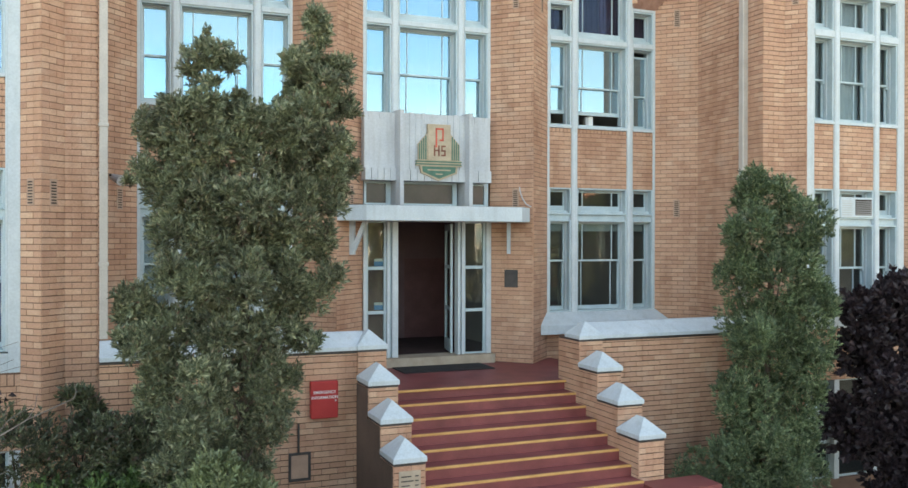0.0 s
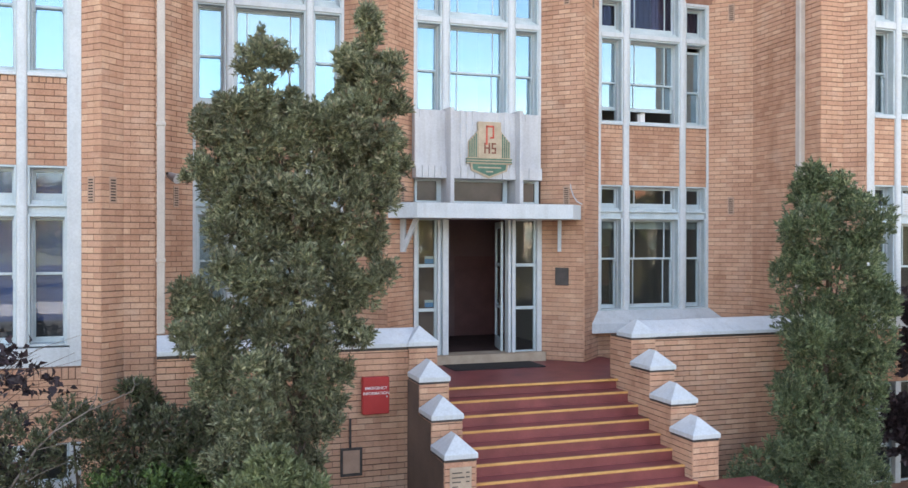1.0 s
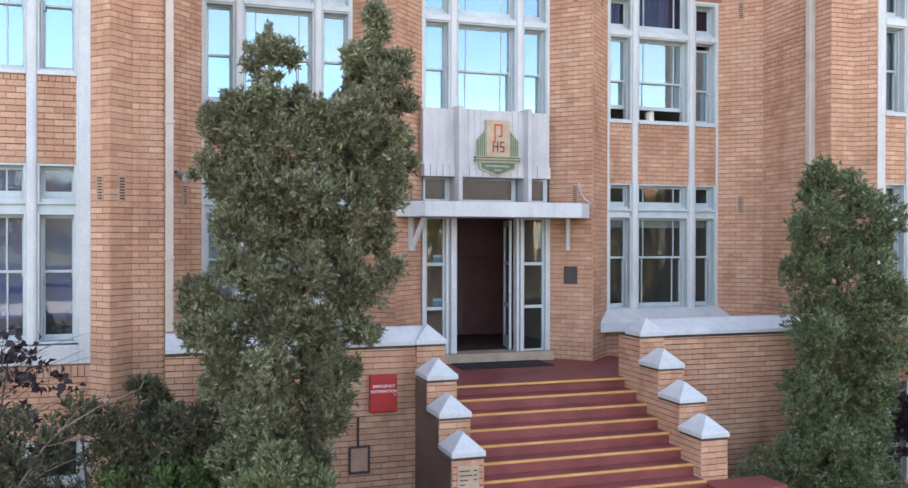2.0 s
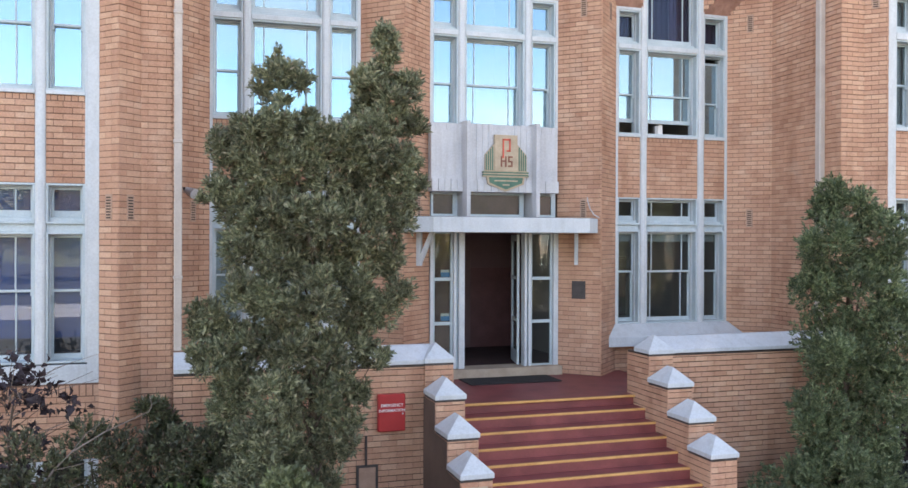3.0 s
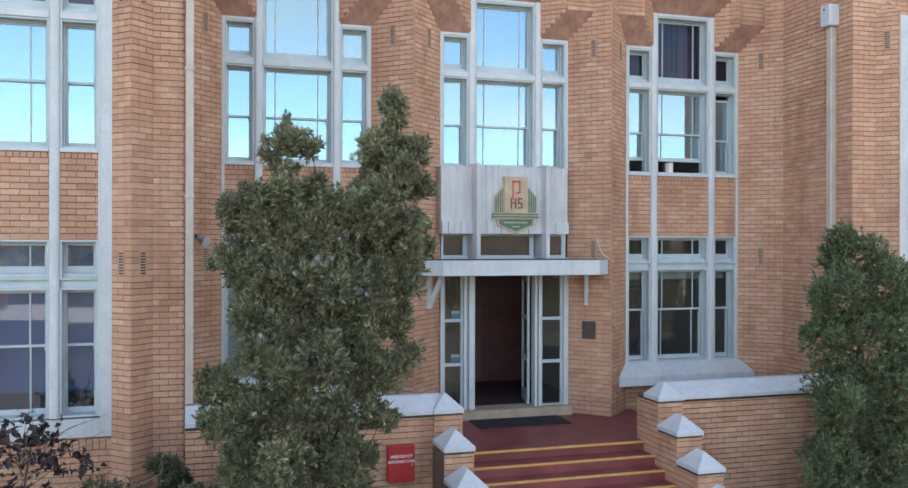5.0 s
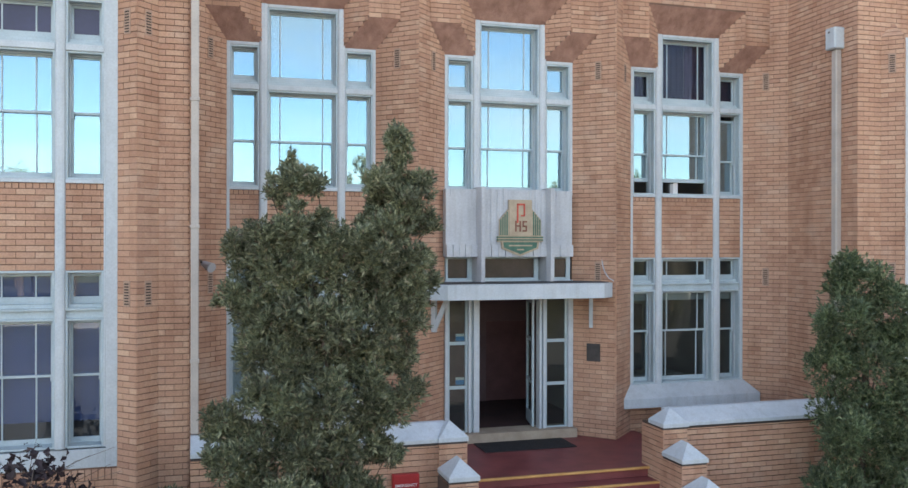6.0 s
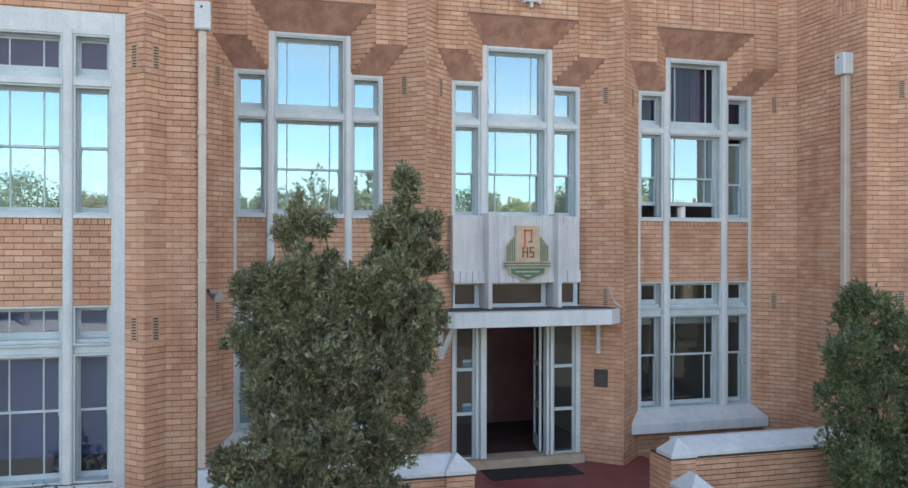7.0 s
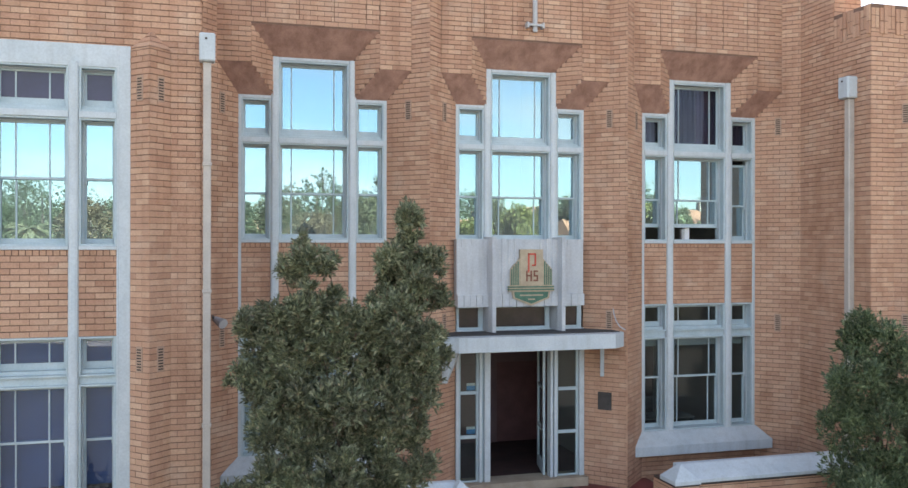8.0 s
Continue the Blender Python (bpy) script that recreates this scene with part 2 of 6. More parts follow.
def glass_material(name, mirror, tint, coat, film=0.03):
    """Window glass with a reflective solar film: part mirror, part clear, with a pale diffuse veil that imitates haze.
    """
    m = bpy.data.materials.new(name)
    m.use_nodes = True
    nt = m.node_tree
    nt.nodes.clear()
    out = nt.nodes.new("ShaderNodeOutputMaterial")
    gloss, clear, mix = nt.nodes.new("ShaderNodeBsdfGlossy"), nt.nodes.new("ShaderNodeBsdfTransparent"), nt.nodes.new("ShaderNodeMixShader")
    gloss.inputs["Roughness"].default_value = 0.01
    gloss.inputs["Color"].default_value, clear.inputs["Color"].default_value = (*coat, 1), (*tint, 1)
    mix.inputs[0].default_value = mirror
    wob = noise_tex(nt, 1.3, 1)
    bp = nt.nodes.new("ShaderNodeBump")
    bp.inputs["Strength"].default_value, bp.inputs["Distance"].default_value = 0.03, 0.02
    nt.links.new(wob.outputs[0], bp.inputs["Height"])
    nt.links.new(bp.outputs[0], gloss.inputs["Normal"])
    nt.links.new(clear.outputs[0], mix.inputs[1])
    nt.links.new(gloss.outputs[0], mix.inputs[2])
    # uneven pale veil that puts haze over what the glass reflects
    haze, hazy = nt.nodes.new("ShaderNodeBsdfDiffuse"), nt.nodes.new("ShaderNodeMixShader")
    haze.inputs["Color"].default_value = (0.66, 0.66, 0.62, 1)
    mottle = noise_tex(nt, 5.0, 6)
    amount = nt.nodes.new("ShaderNodeMapRange")
    amount.inputs["From Min"].default_value, amount.inputs["From Max"].default_value = 0.3, 0.7
    amount.inputs["To Min"].default_value, amount.inputs["To Max"].default_value = film * 0.7, film * 1.3
    nt.links.new(mottle.outputs[0], amount.inputs["Value"])
    nt.links.new(amount.outputs[0], hazy.inputs[0])
    nt.links.new(mix.outputs[0], hazy.inputs[1])
    nt.links.new(haze.outputs[0], hazy.inputs[2])
    nt.links.new(hazy.outputs[0], out.inputs[0])
    return m


# cyan coat deepens the blue of the reflected sky
GLASS = glass_material("filmed_window_glass", 0.30, (0.5, 0.55, 0.58), (0.47, 0.82, 1.0), 0.10)
GLASS_BLUE = glass_material("blue_filmed_window_glass", 0.05, (0.46, 0.60, 0.78), (0.85, 0.95, 1.0))
GLASS_CLEAR = glass_material("window_glass", 0.022, (0.75, 0.8, 0.8), (0.9, 0.97, 1.0), 0.015)
GLASS_DULL = glass_material("dull_smoked_glass", 0.02, (0.75, 0.75, 0.8), (0.6, 0.75, 1.0), 0.005)

# opaque fanlight panes, the unlit inside put into their colour
FAN_GLASS = surface("opaque_dark_pane", (0.030, 0.023, 0.025), (0.055, 0.042, 0.044), 3.0, 25, 0.2, 0.02)
DARK_GLASS = surface("obscured_plum_glass", (0.026, 0.021, 0.062), (0.042, 0.036, 0.094), 1.5, 20, 0.28, 0.02)


# ---- mesh helpers ----
def box(bm, x0, x1, y0, y1, z0, z1, bevel=0.0):
    """A box between two corners, with its edges rounded off where asked."""
    vs = [bm.verts.new((x, y, z)) for x in (x0, x1) for y in (y0, y1) for z in (z0, z1)]
    fs = [bm.faces.new([vs[i] for i in q]) for q in ((0, 1, 3, 2), (4, 6, 7, 5), (0, 4, 5, 1), (2, 3, 7, 6), (0, 2, 6, 4), (1, 5, 7, 3))]
    if bevel:
        edges = {e for f in fs for e in f.edges}
        bmesh.ops.bevel(bm, geom=list(edges), offset=bevel, segments=1, affect="EDGES", profile=0.5)
    return bm


def boxes(*rows, bevel=0.004):
    bm = bmesh.new()
    for r in rows:
        box(bm, *r, bevel)
    return bm


def prism(bm, outline, low, high, axis="z"):
    """An outline of (a, b) pairs pulled along an axis."""
    put = {"z": lambda a, b, c: (a, b, c), "y": lambda a, b, c: (a, c, b), "x": lambda a, b, c: (c, a, b)}[axis]
    lo, hi = [bm.verts.new(put(a, b, low)) for a, b in outline], [bm.verts.new(put(a, b, high)) for a, b in outline]
    n = len(outline)
    bm.faces.new(lo[::-1])
    bm.faces.new(hi)
    for i in range(n):
        bm.faces.new((lo[i], lo[(i + 1) % n], hi[(i + 1) % n], hi[i]))
    bmesh.ops.recalc_face_normals(bm, faces=bm.faces)
    return bm


def tube(bm, a, b, r0, r1=None, sides=12):
    """A round bar from a to b."""
    a, b, r1 = Vector(a), Vector(b), r0 if r1 is None else r1
    q = (b - a).to_track_quat("Z", "Y")
    ring = [[bm.verts.new(p + q @ Vector((r * math.cos(k * math.tau / sides), r * math.sin(k * math.tau / sides), 0))) for k in range(sides)] for p, r in ((a, r0), (b, r1))]
    for k in range(sides):
        bm.faces.new((ring[0][k], ring[0][(k + 1) % sides], ring[1][(k + 1) % sides], ring[1][k]))
    bm.faces.new(ring[0][::-1])
    bm.faces.new(ring[1])
    return bm


def part(name, bm, material, parent=None, label=""):
    me = bpy.data.meshes.new(name)
    bm.to_mesh(me)
    bm.free()
    me.materials.append(material)
    ob = new(name, me)
    ob.parent = parent
    return tagged(ob, label) if label else ob


def raw(name, verts, faces, material, parent=None):
    me = bpy.data.meshes.new(name)
    me.from_pydata(verts, [], faces)
    me.materials.append(material)
    ob = new(name, me)
    ob.parent = parent
    return ob


def thing(name, label, category, place=(0, 0, 0), group="", kind=""):
    e = new(name)
    e.empty_display_size = 0.1
    e.location = place
    return tagged(e, label, category, group, kind)


def text_mesh(name, words, size, m, material, parent, thick=0.002):
    cu = bpy.data.curves.new(name, "FONT")
    cu.body, cu.size, cu.align_x, cu.align_y, cu.extrude = words, size, "CENTER", "CENTER", thick
    cu.offset = size * 0.008
    tmp = new(name + "_curve", cu)
    dg = bpy.context.evaluated_depsgraph_get()
    me = bpy.data.meshes.new_from_object(tmp.evaluated_get(dg))
    bpy.data.objects.remove(tmp)
    me.materials.clear()
    me.materials.append(material)
    ob = new(name, me)
    ob.matrix_world = m
    ob.parent = parent
    return ob


# ---- brickwork ----
COURSE, LENGTH, JOINT, PERPEND = 0.086, 0.24, 0.011, 0.005
PICKED = []     # bricks that become objects of their own: (wall, corner pose, length, height)
LOOSE = {}      # the joined rest, wall by wall: verts, faces


def brick_at(wall, o, u, n, a, b, z0, z1, rng, loose):
    """One brick on the face that starts at o and runs along u, n pointing out, from a to b and z0 to z1."""
    proud = 0.008 + rng.uniform(-0.002, 0.003)
    if not loose:
        PICKED.append((wall, o, u, n, a, b, z0, z1, proud))
        return
    vs, fs = LOOSE.setdefault(wall, ([], []))
    k = len(vs)
    back = -0.02
    for d, i in ((back, 0.0), (proud, 0.0015)):
        for s, z in ((a + i, z0 + i), (b - i, z0 + i), (b - i, z1 - i), (a + i, z1 - i)):
            vs.append((o[0] + u[0] * s + n[0] * d, o[1] + u[1] * s + n[1] * d, z))
    fs += [(k + 4, k + 5, k + 6, k + 7), (k, k + 1, k + 5, k + 4), (k + 1, k + 2, k + 6, k + 5), (k + 2, k + 3, k + 7, k + 6), (k + 3, k, k + 4, k + 7)]


def brickwork(wall, p, q, z0, z1, spans=None, seed=1, pick=None, soldier=()):
    """Stretcher courses on the face from p to q (the front to the right of the way p to q seen from above).
    spans(z): the stretches (a, b) along the face that are brick at that height. soldier: heights (low, high) of upright courses."""
    rng = random.Random(seed)
    p, q = Vector(p), Vector(q)
    run = (q - p).length
    u = ((q - p) / run)[:]
    n = (u[1], -u[0])
    z, row = z0, round(z0 / COURSE)
    while z < z1 - 0.02:
        upright = next((s for s in soldier if s[0] - 0.01 <= z < s[1] - 0.01), None)
        top = upright[1] if upright else min(z + COURSE, z1)
        for a, b in (spans((z + top) / 2) if spans else [(0, run)]):
            a, b = max(a, 0), min(b, run)
            step = COURSE if upright else LENGTH
            s = math.floor(a / step) * step - (0 if upright else (LENGTH / 2 if row % 2 else 0))
            while s < b - 0.004:
                lo, hi = max(s, a), min(s + step, b)
                if hi - lo > 0.014:
                    loose = not (pick and pick(p[0] + u[0] * lo, p[1] + u[1] * lo, z))
                    end, bed, sag = (JOINT if upright else PERPEND) / 2, JOINT / 2, rng.uniform(-0.0022, 0.0022)
                    brick_at(wall, p, u, n, lo + (end if lo > a + 0.001 else 0), hi - (end if hi < b - 0.001 else 0), z + bed + sag, top - bed + sag * 0.6, rng, loose)
                s += step
        z, row = top, row + 1


# ---- the building's large structure ----
Y0, YW, YR = 15.49, 15.12, 14.865           # window plane, wall plane, ridge line of the pilasters
BAYS = [(0.517, 3.118), (4.411, 6.970), (8.214, 10.762)]
RIDGES = [3.765, 7.592]
LEFT_X, RIGHT_X = -0.095, 11.385            # the wings' return walls
YWING = 12.95
BASE, TOP, WINGTOP = -3.0, 9.7, 8.86
HEAD_S, HEAD_T, SOFF_S, SOFF_T = 7.13, 7.81, 7.62, 8.28
JAMB = 0.615                                # from the bay's edge to the tall middle light
LANDING, FOOT = -0.036, -1.31

ground = part("ground", boxes((-700, 700, -700, 700, BASE - 0.4, BASE), bevel=0), ASPHALT)
tagged(ground, "dark paved ground round the building", "ground", kind="structure")


def hexa(bm, low, high):
    a, b = [bm.verts.new(v) for v in low], [bm.verts.new(v) for v in high]
    for f in ((a[3], a[2], a[1], a[0]), tuple(b), *((a[i], a[(i + 1) % 4], b[(i + 1) % 4], b[i]) for i in range(4))):
        bm.faces.new(f)
    return bm


wall_main = bmesh.new()
edges = [LEFT_X, *[v for b in BAYS for v in b], RIGHT_X]
# pilasters with splayed faces between the bays, and the half splays at both ends
prism(wall_main, [(BAYS[0][1], Y0), (RIDGES[0], YR), (BAYS[1][0], Y0), (BAYS[1][0], Y0 + 0.3), (BAYS[0][1], Y0 + 0.3)], BASE, HEAD_S)
prism(wall_main, [(BAYS[1][1], Y0), (RIDGES[1], YR), (BAYS[2][0], Y0), (BAYS[2][0], Y0 + 0.3), (BAYS[1][1], Y0 + 0.3)], BASE, HEAD_S)
prism(wall_main, [(LEFT_X, 14.878), (BAYS[0][0], Y0), (BAYS[0][0], Y0 + 0.3), (LEFT_X, Y0 + 0.3)], BASE, TOP)
prism(wall_main, [(BAYS[2][1], Y0), (RIGHT_X, 14.867), (RIGHT_X, Y0 + 0.3), (BAYS[2][1], Y0 + 0.3)], BASE, TOP)
for r in RIDGES:
    prism(wall_main, [(r - 0.255, YW), (r, YR), (r + 0.255, YW)], HEAD_S - 0.001, TOP)
for x0, x1 in BAYS:
    a, b = x0 + JAMB, x1 - JAMB
    for s, e, t in ((1, x0, a), (-1, x1, b)):
        hexa(wall_main, [(e - 0.37 * s, YW, SOFF_S), (e, Y0, HEAD_S), (t, Y0, HEAD_S), (t - 0.42 * s, YW, SOFF_S)],
             [(e - 0.37 * s, YW, SOFF_T), (e, Y0, HEAD_T), (t, Y0, HEAD_T), (t - 0.42 * s, YW, SOFF_T)])
        hexa(wall_main, [(e, Y0, HEAD_S), (t, Y0, HEAD_S), (t, Y0 + 0.3, HEAD_S), (e, Y0 + 0.3, HEAD_S)],
             [(e, Y0, HEAD_T), (t, Y0, HEAD_T), (t, Y0 + 0.3, HEAD_T), (e, Y0 + 0.3, HEAD_T)])
for i, (lo, hi) in enumerate(((LEFT_X, RIDGES[0]), (RIDGES[0], RIDGES[1]), (RIDGES[1], RIGHT_X))):
    prism(wall_main, [(YW, SOFF_T), (YW, TOP), (Y0 + 0.3, TOP), (Y0 + 0.3, HEAD_T), (Y0, HEAD_T)], lo, hi, "x")
for r, (e0, e1) in zip(RIDGES, ((BAYS[0][1], BAYS[1][0]), (BAYS[1][1], BAYS[2][0]))):
    hexa(wall_main, [(e0, Y0, HEAD_S), (r - 0.255, YW, HEAD_S), (r + 0.255, YW, HEAD_S), (e1, Y0, HEAD_S)],
         [(e0 - 0.0, Y0, SOFF_T), (e0 + 0.37, YW, SOFF_T), (e1 - 0.37, YW, SOFF_T), (e1, Y0, SOFF_T)])
bmesh.ops.recalc_face_normals(wall_main, faces=wall_main.faces)
wall_main = tagged(part("wall_main", wall_main, MORTAR), "tan brick facade with splayed pilasters between tall windows", "wall", kind="structure")

# brick faces of the main wall
near_door = lambda x, y, z: 0.3 < z < 3.2 and 6.9 < x < 8.3


def splay_spans(flip):
    run = math.hypot(BAYS[1][0] - RIDGES[0], Y0 - YR)

    def spans(z):
        cut = 0.0 if z < HEAD_S else 0.37 * 1.414 * min(1, (z - HEAD_S) / (SOFF_S - HEAD_S))
        return [(0, run - cut)] if flip else [(cut, run + 0.1)]
    return spans


for k, r in enumerate(RIDGES):
    brickwork(wall_main, (BAYS[k][1], Y0), (r, YR), LANDING if k else BASE, TOP, splay_spans(False), 10 + k, near_door if k else None)
    brickwork(wall_main, (r, YR), (BAYS[k + 1][0], Y0), BASE if k else LANDING, TOP, splay_spans(True), 20 + k, near_door if k else None)
brickwork(wall_main, (LEFT_X, 14.878), (BAYS[0][0], Y0), BASE, TOP, splay_spans(True), 31)
brickwork(wall_main, (BAYS[2][1], Y0), (RIGHT_X, 14.867), BASE, TOP, splay_spans(False), 32)
for k, (x0, x1) in enumerate(BAYS):
    lo, hi = x0 - 0.37, x1 + 0.37

    def upper(z, x0=x0, x1=x1, lo=lo, hi=hi):
        a, b, g = x0 + JAMB - 0.42 - lo, x1 - JAMB + 0.42 - lo, 0.005
        if z < SOFF_T:
            return [(0, a), (b, hi - lo)]
        if z < SOFF_T + 0.08:
            return [(0, hi - lo)]
        cuts = [0, a, a + 0.24, (a + b) / 2 - 0.3, (a + b) / 2 + 0.3, b - 0.24, b, hi - lo]
        return [(s + g, e - g) for s, e in zip(cuts, cuts[1:])]
    brickwork(wall_main, (lo, YW), (hi, YW), SOFF_S, TOP, upper, 40 + k)

# brick jambs of the stepped window heads, between their sloping soffits
def jamb_spans(outward):
    run = math.hypot(0.42, Y0 - YW)

    def spans(z):
        near, far = (z - HEAD_T) / (SOFF_T - HEAD_T) * run, (z - HEAD_S) / (SOFF_S - HEAD_S) * run
        lo, hi = max(0, near), min(run, far)
        if hi - lo < 0.02:
            return []
        return [(lo, hi)] if outward else [(run - hi, run - lo)]
    return spans


for k, (x0, x1) in enumerate(BAYS):
    a, b = x0 + JAMB, x1 - JAMB
    brickwork(wall_main, (b, Y0), (b + 0.42, YW), HEAD_S, SOFF_T, jamb_spans(True), 51 + k)
    brickwork(wall_main, (a - 0.42, YW), (a, Y0), HEAD_S, SOFF_T, jamb_spans(False), 55 + k)

# smooth terracotta soffits of the stepped window heads
for x0, x1 in BAYS:
    head = thing("window_hood", "smooth terracotta splayed soffits over a stepped window head", "window hood", (x0, Y0, HEAD_S), kind="structure")
    e = 0.004
    a, b = x0 + JAMB, x1 - JAMB

    def slab(name, quad, n):
        n = Vector(n).normalized() * e
        bm = bmesh.new()
        hexa(bm, [Vector(v) + n * 0.2 for v in quad], [Vector(v) + n for v in quad])
        bmesh.ops.recalc_face_normals(bm, faces=bm.faces)
        bmesh.ops.translate(bm, vec=Vector((-x0, -Y0, -HEAD_S)), verts=bm.verts)
        part(name, bm, TERRACOTTA, head)
    for s, ex, t in ((1, x0, a), (-1, x1, b)):
        slab("side_soffit", [(ex, Y0, HEAD_S), (t, Y0, HEAD_S), (t - 0.42 * s, YW, SOFF_S), (ex - 0.37 * s, YW, SOFF_S)], (0, -0.8, -0.6))
    slab("soffit", [(a, Y0, HEAD_T), (b, Y0, HEAD_T), (b + 0.42, YW, SOFF_T), (a - 0.42, YW, SOFF_T)], (0, -0.8, -0.6))


def wing(name, seed, xa, xb, wx0, wx1, z_open, ret_x, ret_a, ret_b, side, dz):
    """A projecting wing: front wall with one tall opening, V pilasters beside it, and the return wall to the main front."""
    zb, zt = z_open
    bm = bmesh.new()
    for x0, x1, z0, z1 in ((xa, wx0, BASE, WINGTOP), (wx1, xb, BASE, WINGTOP), (wx0, wx1, BASE, -2.3), (wx0, wx1, -0.42 + dz, zb), (wx0, wx1, zt, WINGTOP)):
        box(bm, x0, x1, YWING, YWING + 0.3, z0, z1)
    pil = [(wx0 - 0.54, wx0 - 0.27, wx0), (wx1, wx1 + 0.27, wx1 + 0.54)]
    caps = []
    for p0, pr, p1 in pil:
        prism(bm, [(p0, YWING), (pr, YWING - 0.27), (p1, YWING)], BASE, 7.35 + dz)
        for k in range(3):
            z0, w0, w1 = 7.35 + dz + k * 0.086, 0.278 * (1 - k / 3.1), 0.278 * (1 - (k + 0.85) / 3.1)
            for s in (-1, 1):
                cap = bmesh.new()
                lo = [cap.verts.new((x, y, z0 + 0.005)) for x, y in ((pr + s * w0, YWING), (pr + s * 0.002, YWING - w0), (pr + s * 0.002, YWING))]
                hi = [cap.verts.new((x, y, z0 + 0.08)) for x, y in ((pr + s * w1, YWING), (pr + s * 0.002, YWING - w1), (pr + s * 0.002, YWING))]
                cap.faces.new(lo)
                cap.faces.new(hi)
                for i in range(3):
                    cap.faces.new((lo[i], lo[(i + 1) % 3], hi[(i + 1) % 3], hi[i]))
                caps.append(cap)
    ry = sorted((ret_a, ret_b))
    box(bm, ret_x - (0.3 if side > 0 else 0), ret_x + (0 if side > 0 else 0.3), YWING + 0.3, 16.2, BASE, WINGTOP)
    bmesh.ops.recalc_face_normals(bm, faces=bm.faces)
    w = tagged(part(name, bm, MORTAR), "projecting tan brick wing with pointed pilasters", "wall", kind="structure")

    for cap in caps:
        bmesh.ops.recalc_face_normals(cap, faces=cap.faces)
        part("cap_brick", cap, BRICK, w)

    def front(z):
        gap = [(wx0 - 0.54 - xa, wx1 + 0.54 - xa)] if z < 7.35 + dz else [(0.0, 0.0)]
        cut = [(0, gap[0][0]), (gap[0][1], xb - xa)] if gap[0][1] else [(0, xb - xa)]
        return cut
    mid_height = lambda x, y, z: 2.6 < z < 5.6
    brickwork(w, (xa, YWING), (xb, YWING), BASE, WINGTOP - 0.44, front, seed, (lambda x, y, z: -0.6 < x and 2.6 < z < 5.6) if side > 0 else None)
    run = math.hypot(0.27, 0.27)
    for i, (p0, pr, p1) in enumerate(pil):
        brickwork(w, (p0, YWING), (pr, YWING - 0.27), BASE, 7.35 + dz, None, seed + 2 + i, mid_height if side > 0 and i else None)
        brickwork(w, (pr, YWING - 0.27), (p1, YWING), BASE, 7.35 + dz, None, seed + 4 + i, mid_height if side > 0 and i else None)
    infill = lambda z: [(0, wx1 - wx0)]
    brickwork(w, (wx0, YWING), (wx1, YWING), zt, 7.35 + dz, infill, seed + 7)
    brickwork(w, (wx0, YWING), (wx1, YWING), -0.42 + dz, zb - 0.02, infill, seed + 8, soldier=((zb - 0.02 - 0.23, zb - 0.02),))
    if side > 0:
        brickwork(w, (ret_x, ret_b), (ret_x, ret_a), BASE, WINGTOP - 0.44, None, seed + 9)
    else:
        brickwork(w, (ret_x, ret_a), (ret_x, ret_b), BASE, WINGTOP - 0.44, None, seed + 9, mid_height)
    return w


wing_left = wing("wall_wing_left", 60, -7.0, LEFT_X, -3.60, -1.03, (0.54, 7.30), LEFT_X, YWING, 14.878, 1, -0.08)
wing_right = wing("wall_wing_right", 80, RIGHT_X, 18.5, 12.43, 14.94, (0.62, 7.42), RIGHT_X, 14.867, YWING, -1, 0.04)

# notched parapets of upright bricks on the wings


def parapet(wall, p, q, seed):
    rng = random.Random(seed)
    p, q = Vector(p), Vector(q)
    run = (q - p).length
    u = ((q - p) / run)[:]
    n = (u[1], -u[0])
    s, k = 0.0, 0
    while s < run - 0.04:
        low = WINGTOP - 0.44 - (0.10 if (k // 2) % 2 else 0.0)
        high = WINGTOP - (0.0 if (k // 3) % 2 else 0.07)
        zs = [low, low + 0.23, high] if high - low > 0.3 else [low, high]
        for za, zb in zip(zs, zs[1:]):
            off = 0.02 if (k // 2) % 2 else 0.0
            o = p + Vector(n) * off
            brick_at(wall, o, u, n, s + 0.005, min(s + 0.081, run), za + 0.005, zb - 0.005, rng, True)
        s, k = s + 0.086, k + 1


brickwork(wing_right, (RIGHT_X, 14.867), (RIGHT_X, 13.9), WINGTOP - 0.44, TOP, None, 95)
part("upper_wall", boxes((RIGHT_X + 0.0005, RIGHT_X + 0.6, 13.9, 16.2, WINGTOP, TOP - 0.02), bevel=0), MORTAR, wing_right)
brickwork(wing_right, (RIGHT_X, 13.9), (RIGHT_X + 0.6, 13.9), WINGTOP, TOP, None, 96)
parapet(wing_right, (RIGHT_X, 13.9), (RIGHT_X, YWING), 5)
parapet(wing_right, (RIGHT_X, YWING), (18.5, YWING), 6)
parapet(wing_left, (-7.0, YWING), (LEFT_X, YWING), 7)
parapet(wing_left, (LEFT_X, YWING), (LEFT_X, 14.878), 8)

# roofs, backs and floors that close the building
def closed(name, label, category, rows, material):
    return tagged(part(name, boxes(*rows, bevel=0), material), label, category, kind="structure")


